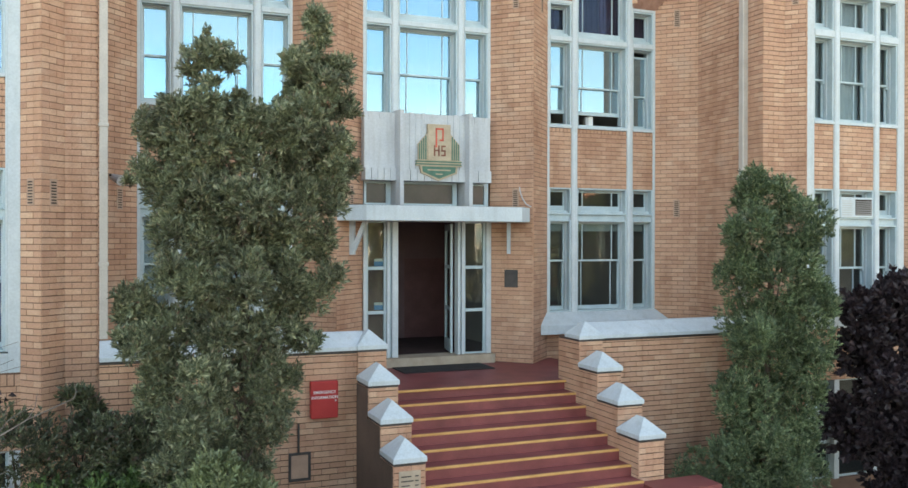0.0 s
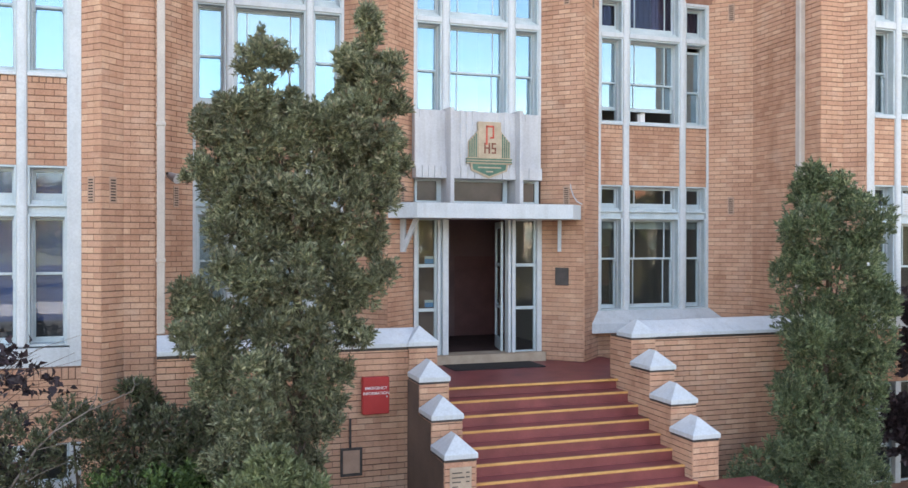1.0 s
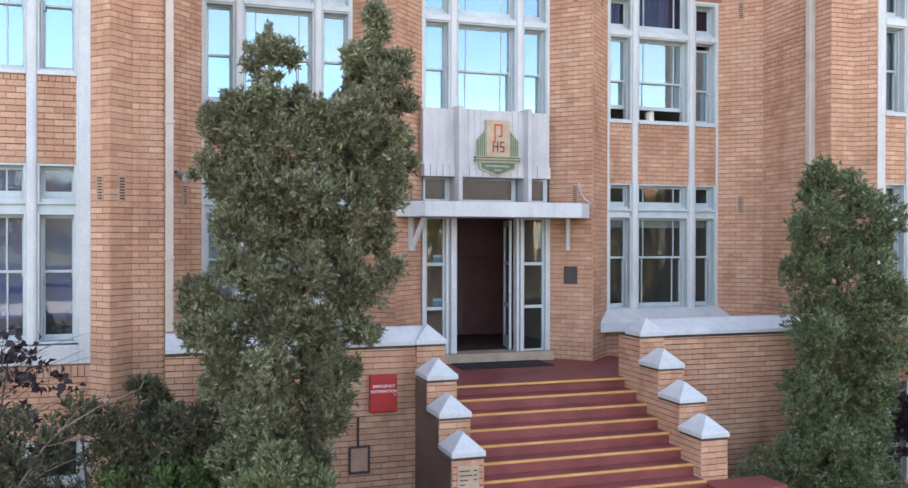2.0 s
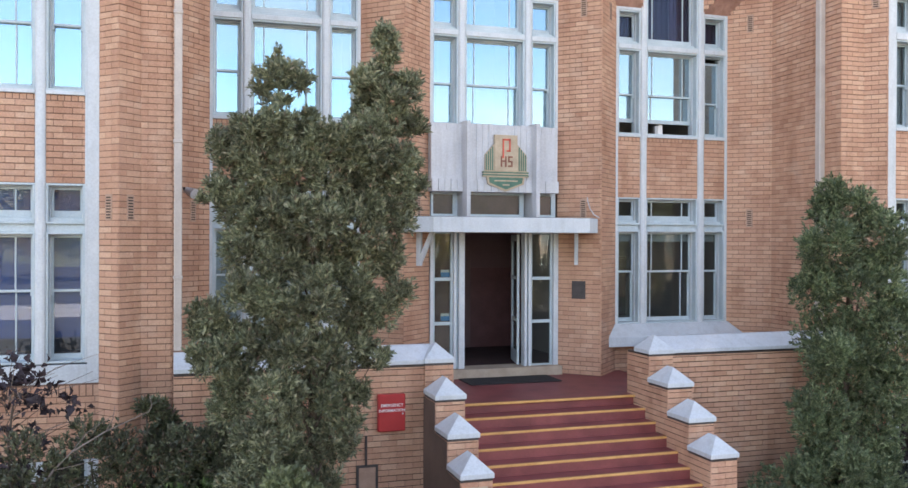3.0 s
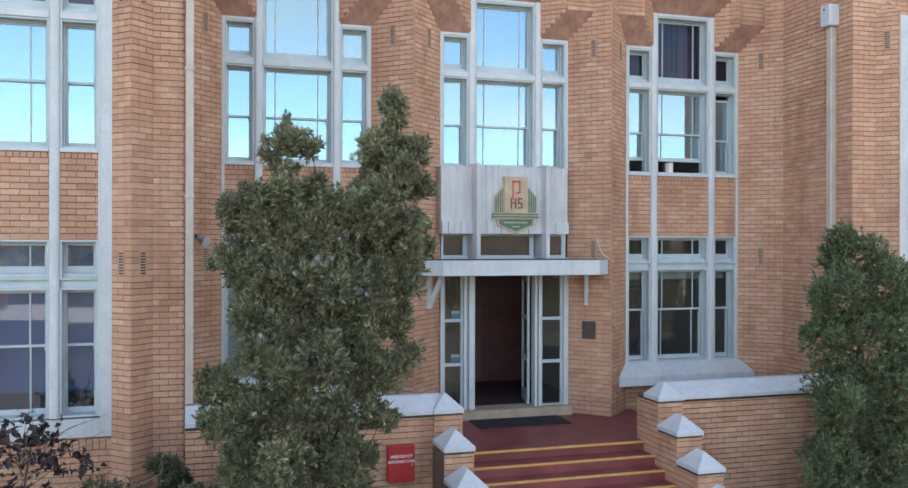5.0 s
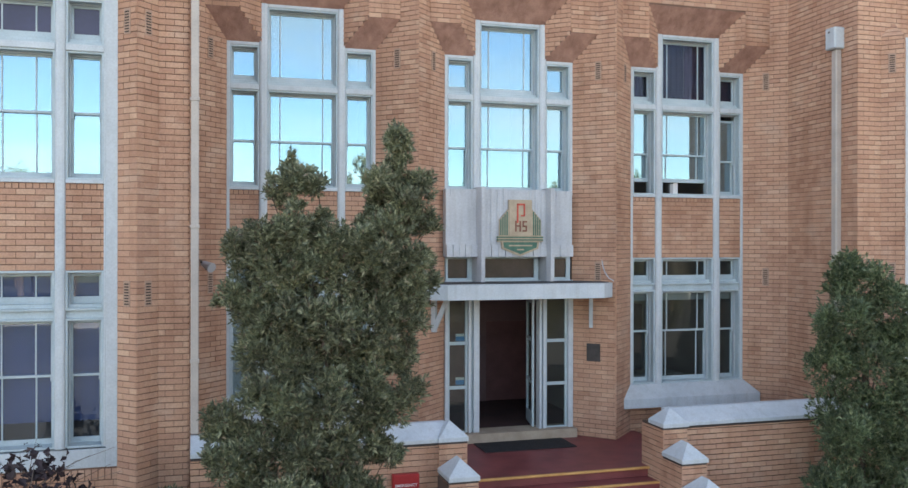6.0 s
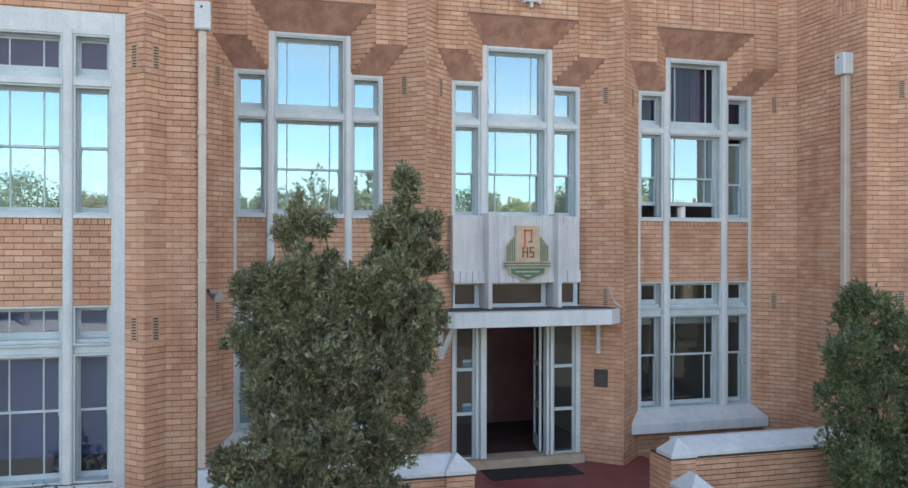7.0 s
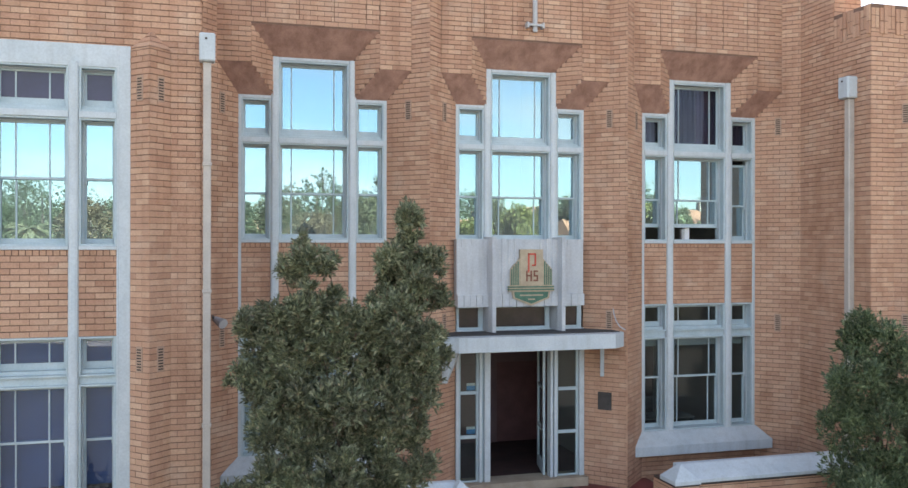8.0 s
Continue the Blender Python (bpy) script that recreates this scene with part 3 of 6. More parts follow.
closed("roof", "flat roof behind the parapets", "roof", [(-7, 18.5, 15.81, 24, 9.2, 9.4), (-7, -0.4, 13.25, 16.2, 8.3, 8.4), (11.69, 18.5, 13.25, 16.2, 8.3, 8.4)], ASPHALT)
closed("wall_back", "plastered wall at the back of the rooms", "wall", [(-7, 18.5, 20.5, 20.8, BASE, 9.2), (-7.3, -7, 12.95, 20.8, BASE, 9.2), (18.5, 18.8, 12.95, 20.8, BASE, 9.2)], PLASTER)
closed("wall_partition", "plastered walls between the rooms", "wall", [(3.68, 3.84, 15.8, 20.5, 0.06, 9.2), (7.52, 7.68, 15.8, 20.5, 0.06, 9.2), (-0.3, -0.15, 16.2, 20.5, 0.06, 9.2), (11.45, 11.6, 16.2, 20.5, 0.06, 9.2)], PLASTER)
closed("floor", "dark carpeted floor of the rooms", "floor", [(-7, 18.5, 15.8, 20.5, -0.1, 0.12), (-6.9, -0.4, 13.25, 15.8, -0.1, 0.12), (11.69, 18.4, 13.25, 15.8, -0.1, 0.12)], CARPET)
closed("ceiling", "plaster ceiling and upper floor of the rooms", "ceiling", [(-7, 18.5, 15.8, 20.5, 3.75, 3.95), (-6.9, -0.4, 13.25, 15.8, 3.75, 3.95), (11.69, 18.4, 13.25, 15.8, 3.75, 3.95)], PLASTER)

# ---- windows ----
PANE_RNG = random.Random(404)


def sash(parent, xa, xb, za, zb, y, glass, bars=(), rail=0.045, bottom=0.07):
    """One sash: its frame as one mesh, its pane, never quite in plane with the next, under it."""
    rows = [(xa, xa + rail, y, y + 0.04, za, zb), (xb - rail, xb, y, y + 0.04, za, zb), (xa + rail, xb - rail, y, y + 0.04, zb - rail, zb), (xa + rail, xb - rail, y, y + 0.04, za, za + bottom)]
    rows += [(x - 0.011, x + 0.011, y + 0.004, y + 0.036, za + bottom, zb - rail) for x in bars]
    s = part("sash", boxes(*rows, bevel=0.003), SASH, parent)
    bm = boxes((xa + rail, xb - rail, y + 0.018, y + 0.022, za + bottom, zb - rail), bevel=0)
    centre = Matrix.Translation(((xa + xb) / 2, y + 0.02, (za + zb) / 2))
    bmesh.ops.transform(bm, matrix=centre @ pose(0, 0, 0, PANE_RNG.uniform(-0.22, 0.22), 0, PANE_RNG.uniform(-0.3, 0.3)) @ centre.inverted(), verts=bm.verts)
    pane = part("pane", bm, glass, s)
    pane.visible_shadow = False
    return s


def light(win, xa, xb, za, zb, y, glass, meet=None, bars=(), gap=0.0, drop=0.0):
    """A light in the frame: a lining with a stop bead, then one fixed sash, or two sashes that slide past one another.
    gap: how far the lower one is pushed up; drop: how far the upper one is let down."""
    t = 0.03
    part("lining", boxes((xa, xa + t, y - 0.195, y + 0.11, za, zb), (xb - t, xb, y - 0.195, y + 0.11, za, zb), (xa + t, xb - t, y - 0.195, y + 0.11, zb - t, zb), (xa + t, xb - t, y - 0.20, y + 0.11, za, za + t)), SASH, win)
    xa, xb, za, zb = xa + t, xb - t, za + t, zb - t
    b = 0.018
    part("stop_bead", boxes((xa, xa + b, y - 0.06, y - 0.002, za, zb), (xb - b, xb, y - 0.06, y - 0.002, za, zb), (xa + b, xb - b, y - 0.06, y - 0.002, zb - b, zb)), WHITE, win)
    if meet is None:
        part("inner_sill", boxes((xa, xb, y - 0.11, y + 0.10, za, za + 0.055)), SASH, win)
        sash(win, xa, xb, za + 0.055, zb, y, glass, bars, rail=0.05, bottom=0.10)
        return
    meet -= drop
    up = sash(win, xa, xb, meet - 0.02, zb - drop, y, glass, bars, bottom=0.035)
    sash(win, xa, xb, za + gap, meet + 0.02 + gap * 0.25, y + 0.045, glass, bars, bottom=0.075)
    part("sash_horn", boxes((xb - 0.05, xb - 0.01, y - 0.004, y + 0.044, meet - 0.075, meet - 0.02), (xa + 0.01, xa + 0.05, y - 0.004, y + 0.044, meet - 0.075, meet - 0.02)), SASH, up)


def bay_window(index, x0, x1, y, lv, stepped, glass_up, glass_low, glass_top=None, lower=True, gaps=(0, 0, 0), wide=0.05, mull=(0.548, 0.688), bar=0.235, drop=0.0):
    """A three-light window through two storeys with brick spandrels between.
    lv: heights of sill, lower meeting rail, lower transom low and high, lower head, upper sill, upper meeting rail, transom low and high, side head, middle head."""
    sill, meet_l, t0, t1, head_l, sill_u, meet_u, u0, u1, head_s, head_t = lv
    win = thing(f"window_{index}", "tall white timber window of three lights through two storeys", "window", (x0, y, sill), kind="structure")
    first = sill if lower else sill_u
    ma, mb = (x0 + mull[0], x0 + mull[1]), (x1 - mull[1], x1 - mull[0])
    low = first
    # frame members, each its own mesh
    for a, b, top in ((x0, x0 + wide, head_s), (x1 - wide, x1, head_s)):
        part("frame_side", boxes((a, b, y - 0.012, y + 0.31, low, top)), WHITE, win)
    for a, b in (ma, mb):
        bm = bmesh.new()
        prism(bm, [(a, y + 0.0), (a + 0.012, y - 0.024), (a + 0.04, y - 0.036), (b - 0.04, y - 0.036), (b - 0.012, y - 0.024), (b, y + 0.0), (b, y + 0.31), (a, y + 0.31)], low, head_t if stepped else head_s)
        part("mullion", bm, WHITE, win)
    if stepped:
        for a, b in ((x0 + wide, ma[0]), (mb[1], x1 - wide)):
            part("side_head", boxes((a, b, y - 0.012, y + 0.31, head_s - 0.055, head_s)), WHITE, win)
        part("middle_head", boxes((ma[1], mb[0], y - 0.012, y + 0.31, head_t - 0.055, head_t)), WHITE, win)
    else:
        part("frame_head", boxes((x0 + wide, x1 - wide, y - 0.012, y + 0.31, head_s - 0.06, head_s)), WHITE, win)
    cols = [(x0 + wide, ma[0], 0), (ma[1], mb[0], 1), (mb[1], x1 - wide, 2)]
    for a, b, k in cols:
        part("transom", boxes((a, b, y - 0.022, y + 0.31, u0, u1)), WHITE, win)
        top = (head_t if k == 1 and stepped else head_s) - 0.056
        bars = (a + bar, b - bar) if k == 1 else ()
        light(win, a, b, u1, top, y + 0.20, glass_top or glass_up, None, bars)
        light(win, a, b, sill_u + 0.05, u0, y + 0.20, glass_up, meet_u, bars, gaps[k], drop if k == 2 else 0.0)
        part("upper_sill", boxes((a, b, y - 0.025, y + 0.31, sill_u, sill_u + 0.05)), WHITE, win)
        if lower:
            part("lower_transom", boxes((a, b, y + 0.06, y + 0.31, t0, t1)), SASH, win)
            light(win, a, b, t1, head_l, y + 0.20, glass_low, None, bars)
            light(win, a, b, sill, t0, y + 0.20, glass_low, meet_l, bars)
    for ob in [o for o in win.children_recursive if o.parent is win]:
        ob.data.transform(Matrix.Translation((-x0, -y, -sill)))
        for c in ob.children:
            c.data.transform(Matrix.Translation((-x0, -y, -sill)))
    return win


BAY_LV = (0.87, 1.90, 2.72, 2.83, 3.37, 4.57, 5.44, 6.31, 6.40, HEAD_S, HEAD_T)
WING_LV = (0.82, 1.80, 2.60, 2.71, 3.26, 4.46, 5.45, 6.28, 6.37, 7.05, 7.05)
WINGR_LV = (0.90, 1.78, 2.62, 2.74, 3.31, 4.56, 5.44, 6.24, 6.36, 7.14, 7.14)
window_1 = bay_window(1, *BAYS[0], Y0, BAY_LV, True, GLASS, GLASS_CLEAR)
window_2 = bay_window(2, *BAYS[1], Y0, BAY_LV, True, GLASS, GLASS, lower=False)
window_3 = bay_window(3, *BAYS[2], Y0, BAY_LV, True, GLASS, GLASS_CLEAR, GLASS_DULL, gaps=(0.24, 0.24, 0.0), drop=0.10)
window_4 = bay_window(4, -3.45, -1.18, YWING, WING_LV, False, GLASS, GLASS_BLUE, DARK_GLASS, wide=0.03, mull=(0.52, 0.655), bar=0.265)
window_5 = bay_window(5, 12.58, 14.79, YWING, WINGR_LV, False, GLASS_CLEAR, GLASS_CLEAR, wide=0.03, mull=(0.52, 0.655), bar=0.265)

for win, (x0, x1), y, lv, sd in ((window_1, BAYS[0], Y0, BAY_LV, 101), (window_3, BAYS[2], Y0, BAY_LV, 103), (window_4, (-3.45, -1.18), YWING, WING_LV, 105), (window_5, (12.58, 14.79), YWING, WINGR_LV, 107)):
    # brick spandrels between the storeys
    for k, (a, b) in enumerate(((x0 + 0.03, x0 + 0.55), (x0 + 0.65, x1 - 0.65), (x1 - 0.55, x1 - 0.03))):
        panel = tagged(part("wall_spandrel", boxes((a, b, y + 0.02, y + 0.14, lv[4], lv[5]), bevel=0), MORTAR), "tan brick panel between two storeys of a window", "wall", "spandrels", "structure")
        brickwork(panel, (a, y + 0.02), (b, y + 0.02), lv[4], lv[5], None, sd * 3 + k, soldier=((lv[5] - 0.12, lv[5]),))


for x0, x1 in (BAYS[0], BAYS[2]):
    bm = bmesh.new()
    pts = lambda x, s: [(x - s * (0.30 if s > 0 else 0.20), 15.165, 0.46), (x - s * (0.30 if s > 0 else 0.20), 15.165, 0.645), (x - s * 0.02, Y0 - 0.02, 0.87), (x - s * 0.02, Y0 + 0.16, 0.87), (x - s * 0.02, Y0 + 0.16, 0.46)]
    a, b = [bm.verts.new(v) for v in pts(x0, 1)], [bm.verts.new(v) for v in pts(x1, -1)]
    bm.faces.new(a)
    bm.faces.new(b[::-1])
    for i in range(5):
        bm.faces.new((a[i], b[i], b[(i + 1) % 5], a[(i + 1) % 5]))
    bmesh.ops.recalc_face_normals(bm, faces=bm.faces)
    bmesh.ops.bevel(bm, geom=[e for e in bm.edges], offset=0.008, segments=2, affect="EDGES", profile=0.5)
    tagged(part("window_sill", bm, WHITE), "white-painted weathered sill block under a tall window", "window sill", "bay sills", "structure")
    closed("wall_apron", "tan brick wall below a bay window", "wall", [(x0, x1, Y0 + 0.02, Y0 + 0.3, BASE, 0.46)], MORTAR)
for (x0, x1) in (BAYS[0], BAYS[2]):
    apron = [o for o in scene.objects if o.name.startswith("wall_apron")][-1 if x0 > 5 else 0]
    brickwork(apron, (x0, Y0 + 0.02), (x1, Y0 + 0.02), BASE, 0.46, None, 131)

# flat painted surrounds of the wing windows
for x0, x1, zb, zt in ((-3.60, -1.03, 0.54, 7.30), (12.43, 14.94, 0.62, 7.42)):
    sr = thing("window_surround", "wide flat white-painted surround round a wing window", "window surround", (x0, YWING, zb), "", "structure")
    rows = {"jamb": [(x0, x0 + 0.15), (x1 - 0.15, x1)]}
    for a, b in rows["jamb"]:
        part("jamb", boxes((a - x0, b - x0, -0.014, 0.2, 0, zt - zb)), WHITE, sr)
    part("lintel", boxes((0.15, x1 - x0 - 0.15, -0.014, 0.2, zt - zb - 0.28, zt - zb)), WHITE, sr)
    part("sill", boxes((0.15, x1 - x0 - 0.15, -0.012, 0.2, 0, 0.26)), WHITE, sr)


# ---- terrace, stairs and their stepped walls ----
SX0, SX1 = 3.91, 7.21                       # the stair's inner faces
PW = 0.43                                   # width of the stepped piers
RISE, GOING, NOSE_Y = 0.159, 0.325, 12.885

bm = bmesh.new()
box(bm, SX0 - 0.44, SX1 + 1.1, NOSE_Y + 0.06, Y0 + 0.25, BASE, LANDING)
landing = tagged(part("landing", bm, STEP_RED), "red-painted landing before the entrance door", "landing", kind="structure")
for k in range(1, 8):
    bm = bmesh.new()
    box(bm, SX0, SX1, NOSE_Y - GOING * k, NOSE_Y + 0.06 - GOING * (k - 1), BASE, LANDING - RISE * k, 0.004)
    st = part("stair_step", bm, STEP_RED)
    tagged(st, "red-painted stair step with a yellow nosing", "step", "entrance stairs", "structure")
    part("nosing", boxes((SX0, SX1, NOSE_Y - GOING * k - 0.004, NOSE_Y - GOING * k + 0.05, LANDING - RISE * k - 0.03, LANDING - RISE * k + 0.004), bevel=0.006), YELLOW, st, "worn yellow nosing strip")
part("nosing", boxes((SX0, SX1, NOSE_Y - 0.004, NOSE_Y + 0.06, LANDING - 0.03, LANDING + 0.004), bevel=0.006), YELLOW, landing, "worn yellow nosing strip")
closed("paving", "red-painted apron at the foot of the stairs", "paving", [(2.9, 8.25, 9.0, 10.75, BASE, FOOT), (SX1 + 0.004, 8.25, 10.2, 10.746, BASE, FOOT + 0.12), (2.9, SX0 - 0.004, 10.2, 10.746, BASE, FOOT + 0.12)], STEP_RED)


def capstone(name, xc, y_front, length, eave, group):
    """A white-painted capstone with a hipped top whose ridge runs back."""
    w, d = 0.235, length
    bm = bmesh.new()
    lip = 0.065
    o = [(-w, 0), (w, 0), (w, d), (-w, d)]
    lo = [bm.verts.new((x, y, 0)) for x, y in o]
    hi = [bm.verts.new((x, y, lip)) for x, y in o]
    a, b = bm.verts.new((0, 0.23, 0.285)), bm.verts.new((0, max(0.25, d - 0.2), 0.285))
    bm.faces.new(lo[::-1])
    for i in range(4):
        bm.faces.new((lo[i], lo[(i + 1) % 4], hi[(i + 1) % 4], hi[i]))
    bm.faces.new((hi[0], hi[1], a))
    bm.faces.new((hi[1], hi[2], b, a))
    bm.faces.new((hi[2], hi[3], b))
    bm.faces.new((hi[3], hi[0], a, b))
    bmesh.ops.recalc_face_normals(bm, faces=bm.faces)
    bmesh.ops.bevel(bm, geom=list(bm.edges), offset=0.007, segments=2, affect="EDGES", profile=0.5)
    cap = part("capstone", bm, WHITE)
    cap.location = (xc, y_front, eave)
    return tagged(cap, "white-painted hipped capstone on a stepped brick pier", "capstone", group)


CAPS = [(12.44, 0.50, 0.69), (11.88, 0.62, 0.245), (11.29, 0.62, -0.18), (10.73, 0.62, -0.585)]
for side, xc in ((-1, SX0 - PW / 2), (1, SX1 + PW / 2)):
    x0, x1 = xc - PW / 2, xc + PW / 2
    bm = bmesh.new()
    prev = YWING + 0.2
    for yf, ln, eave in CAPS:
        box(bm, x0, x1, yf + 0.02, prev, BASE, eave)
        prev = yf + 0.02
    flank = tagged(part("wall_stair_side", bm, MORTAR_DARK), "stepped brick wall beside the entrance stairs", "wall", "stair side walls", "structure")
    if side < 0:
        # dark sheets over the left-facing brick, standing in for its shade
        rows = [(x0 - 0.022, x0 - 0.012, yf + 0.02, back, BASE, eave - 0.04) for (yf, ln, eave), back in zip(CAPS[1:], (12.46, 11.90, 11.31))]
        part("rendered_face", boxes(*rows, bevel=0), SHADED_FACE, flank, "dark sheet on the outer face, with shade put into its colour")
    prev = YWING + 0.2
    for i, (yf, ln, eave) in enumerate(CAPS):
        pk = lambda x, y, z: z > -1.3
        front_low = FOOT if i == 3 else CAPS[i + 1][2] + 0.0
        brickwork(flank, (x0, yf + 0.02), (x1, yf + 0.02), front_low if i == 3 else front_low - 0.0, eave - 0.03, None, 200 + i + 10 * side, pk)
        for px, (pa, pb) in ((x0, (prev, yf + 0.02)), (x1, (yf + 0.02, prev))):
            brickwork(flank, (px, pa), (px, pb), BASE, eave - 0.03, None, 220 + i + 10 * side + int(px * 3), pk if (px == x0) == (side > 0) else None)
        prev = yf + 0.02
        bm = bmesh.new()
        box(bm, x0 - 0.006, x1 + 0.006, yf + 0.012, yf + ln - 0.02, eave - 0.035, eave - 0.002)
        part("dark_course", bm, DARK_METAL, flank, "dark course under a capstone")
        capstone("capstone", xc, yf - 0.02, ln, eave, "stair capstones")

# terrace walls to both sides, with a sloped white coping
for xa, xb, yf, sd in ((LEFT_X + 0.04, SX0 - PW, 12.50, 301), (SX1 + PW, RIGHT_X, 12.56, 302)):
    tw = tagged(part("wall_terrace", boxes((xa, xb, yf, yf + 0.36, BASE, 0.68), bevel=0), MORTAR_DARK), "brick terrace wall beside the entrance stairs", "wall", "terrace walls", "structure")
    brickwork(tw, (xa, yf), (xb, yf), BASE, 0.645, None, sd, (lambda x, y, z: -1.0 < z and 2.3 < x < 3.5) if sd == 301 else None)
    part("dark_course", boxes((xa, xb, yf - 0.008, yf + 0.3, 0.645, 0.68)), DARK_METAL, tw, "dark course under the coping")
    bm = bmesh.new()
    prism(bm, [(yf - 0.04, 0.682), (yf - 0.04, 0.742), (yf + 0.28, 0.93), (yf + 0.40, 0.93), (yf + 0.40, 0.682)], xa if sd == 301 else xa - PW / 2 + 0.03, xb + PW / 2 - 0.03 if sd == 301 else xb, "x")
    bmesh.ops.bevel(bm, geom=list(bm.edges), offset=0.008, segments=2, affect="EDGES", profile=0.5)
    tagged(part("coping", bm, WHITE), "white-painted sloped coping on a brick terrace wall", "coping", "terrace copings", "structure")
    closed("terrace_floor", "concrete floor of the narrow terrace", "floor", [(xa, xb, yf + 0.36, 15.5, BASE, -0.1)], CONCRETE)

# ---- the entrance ----
DX0, DX1 = BAYS[1]
SILL = 0.13
closed("doorstep", "worn stone doorstep under the entrance", "doorstep", [(DX0 - 0.02, DX1 + 0.02, 15.28, 15.8, LANDING - 0.05, SILL)], CONCRETE)
entry = thing("door_1", "white timber entrance with glazed side lights and an open door", "door", (DX0, Y0, SILL), kind="structure")


def entry_part(name, material, *rows, parent=None, label="", bevel=0.004):
    return part(name, boxes(*[(a - DX0, b - DX0, c - Y0, d - Y0, e - SILL, g - SILL) for a, b, c, d, e, g in rows], bevel=bevel), material, parent or entry, label)


for a, b in ((DX0, DX0 + 0.06), (4.865, 4.915), (4.965, 5.08), (6.275, 6.325), (6.355, 6.41), (DX1 - 0.10, DX1)):
    entry_part("post", WHITE, (a, b, Y0 - 0.06, Y0 + 0.12, SILL, 2.66))
for a, b in ((4.915, 4.965), (6.325, 6.355)):
    entry_part("post_recess", SASH, (a, b, Y0 + 0.0, Y0 + 0.10, SILL, 2.66))
entry_part("inner_post", SASH, (6.60, 6.66, 16.10, 16.16, SILL - 0.01, 2.6))
entry_part("head", WHITE, (DX0, DX1, Y0 - 0.04, Y0 + 0.12, 2.66, 2.95))
for a, b in ((DX0 + 0.06, 4.865), (6.41, DX1 - 0.10)):
    zs = [SILL, 0.97, 1.79, 2.66]
    for i, (z0, z1) in enumerate(zip(zs, zs[1:])):
        f = entry_part("side_light", SASH, (a, a + 0.045, Y0, Y0 + 0.06, z0, z1), (b - 0.045, b, Y0, Y0 + 0.06, z0, z1), (a + 0.045, b - 0.045, Y0, Y0 + 0.06, z1 - 0.03, z1), (a + 0.045, b - 0.045, Y0, Y0 + 0.06, z0, z0 + 0.03))
        entry_part("pane", GLASS_CLEAR, (a + 0.045, b - 0.045, Y0 + 0.03, Y0 + 0.034, z0 + 0.03, z1 - 0.03), parent=f, bevel=0).visible_shadow = False
# the door stands open inwards
leaf = entry_part("door_leaf", SASH, (6.19, 6.235, 15.60, 15.70, SILL + 0.01, 2.62), (6.19, 6.235, 16.30, 16.40, SILL + 0.01, 2.62), (6.19, 6.235, 15.70, 16.30, SILL + 0.01, SILL + 0.25), (6.19, 6.235, 15.70, 16.30, 2.50, 2.62), (6.19, 6.235, 15.70, 16.30, 0.95, 1.02), (6.19, 6.235, 15.70, 16.30, 1.76, 1.82), label="glazed white door leaf standing open inwards")
entry_part("pane", GLASS_CLEAR, (6.21, 6.215, 15.70, 16.30, SILL + 0.25, 2.50), parent=leaf, bevel=0).visible_shadow = False
entry_part("door_handle", DARK_METAL, (6.15, 6.20, 15.63, 15.67, 1.12, 1.15), (6.17, 6.199, 15.62, 15.68, 1.02, 1.24), parent=leaf, label="dark lever handle")
hinge = Matrix.Translation((6.22 - DX0, 15.60 - Y0, 0))
leaf.matrix_local = hinge @ pose(0, 0, 0, 0, 0, -13) @ hinge.inverted()
# the hall behind: panelled wall and inner doorway
hall = thing("hall_wall", "panelled dark timber wall at the back of the entrance hall", "wall", (4.4, 18.6, 0.12), kind="structure")
for nm, mat, row in (("wainscot", DARK_WOOD, (3.84, 7.52, 18.6, 18.7, 0.12, 1.85)), ("upper_wall", HALL_PAINT, (3.84, 7.52, 18.6, 18.72, 1.85, 3.75)), ("rail", DARK_WOOD, (3.84, 7.52, 18.58, 18.6, 1.85, 1.90)), ("doorframe", HALL_PAINT, (6.1, 6.25, 18.55, 18.6, 0.12, 2.3))):
    a, b, c, d, e, g = row
    part(nm, boxes((a - 4.4, b - 4.4, c - 18.6, d - 18.6, e - 0.12, g - 0.12)), mat, hall)
# two blue and white notices on the glass
for z in (1.83, 1.02):
    nt_ = thing("notice", "small blue and cream notice stuck inside the side light", "notice", (4.73, Y0 + 0.045, z), "door notices")
    part("card", boxes((-0.085, 0.085, 0, 0.003, 0, 0.135), bevel=0), PAPER, nt_)
    part("blue_band", boxes((-0.085, 0.085, -0.003, -0.001, 0, 0.085), bevel=0), BLUE, nt_)
mat_ = part("door_mat", boxes((4.90, 6.64, 14.52, 15.24, LANDING, LANDING + 0.018), bevel=0.004), RUBBER)
tagged(mat_, "black rubber door mat on the red landing", "door mat")

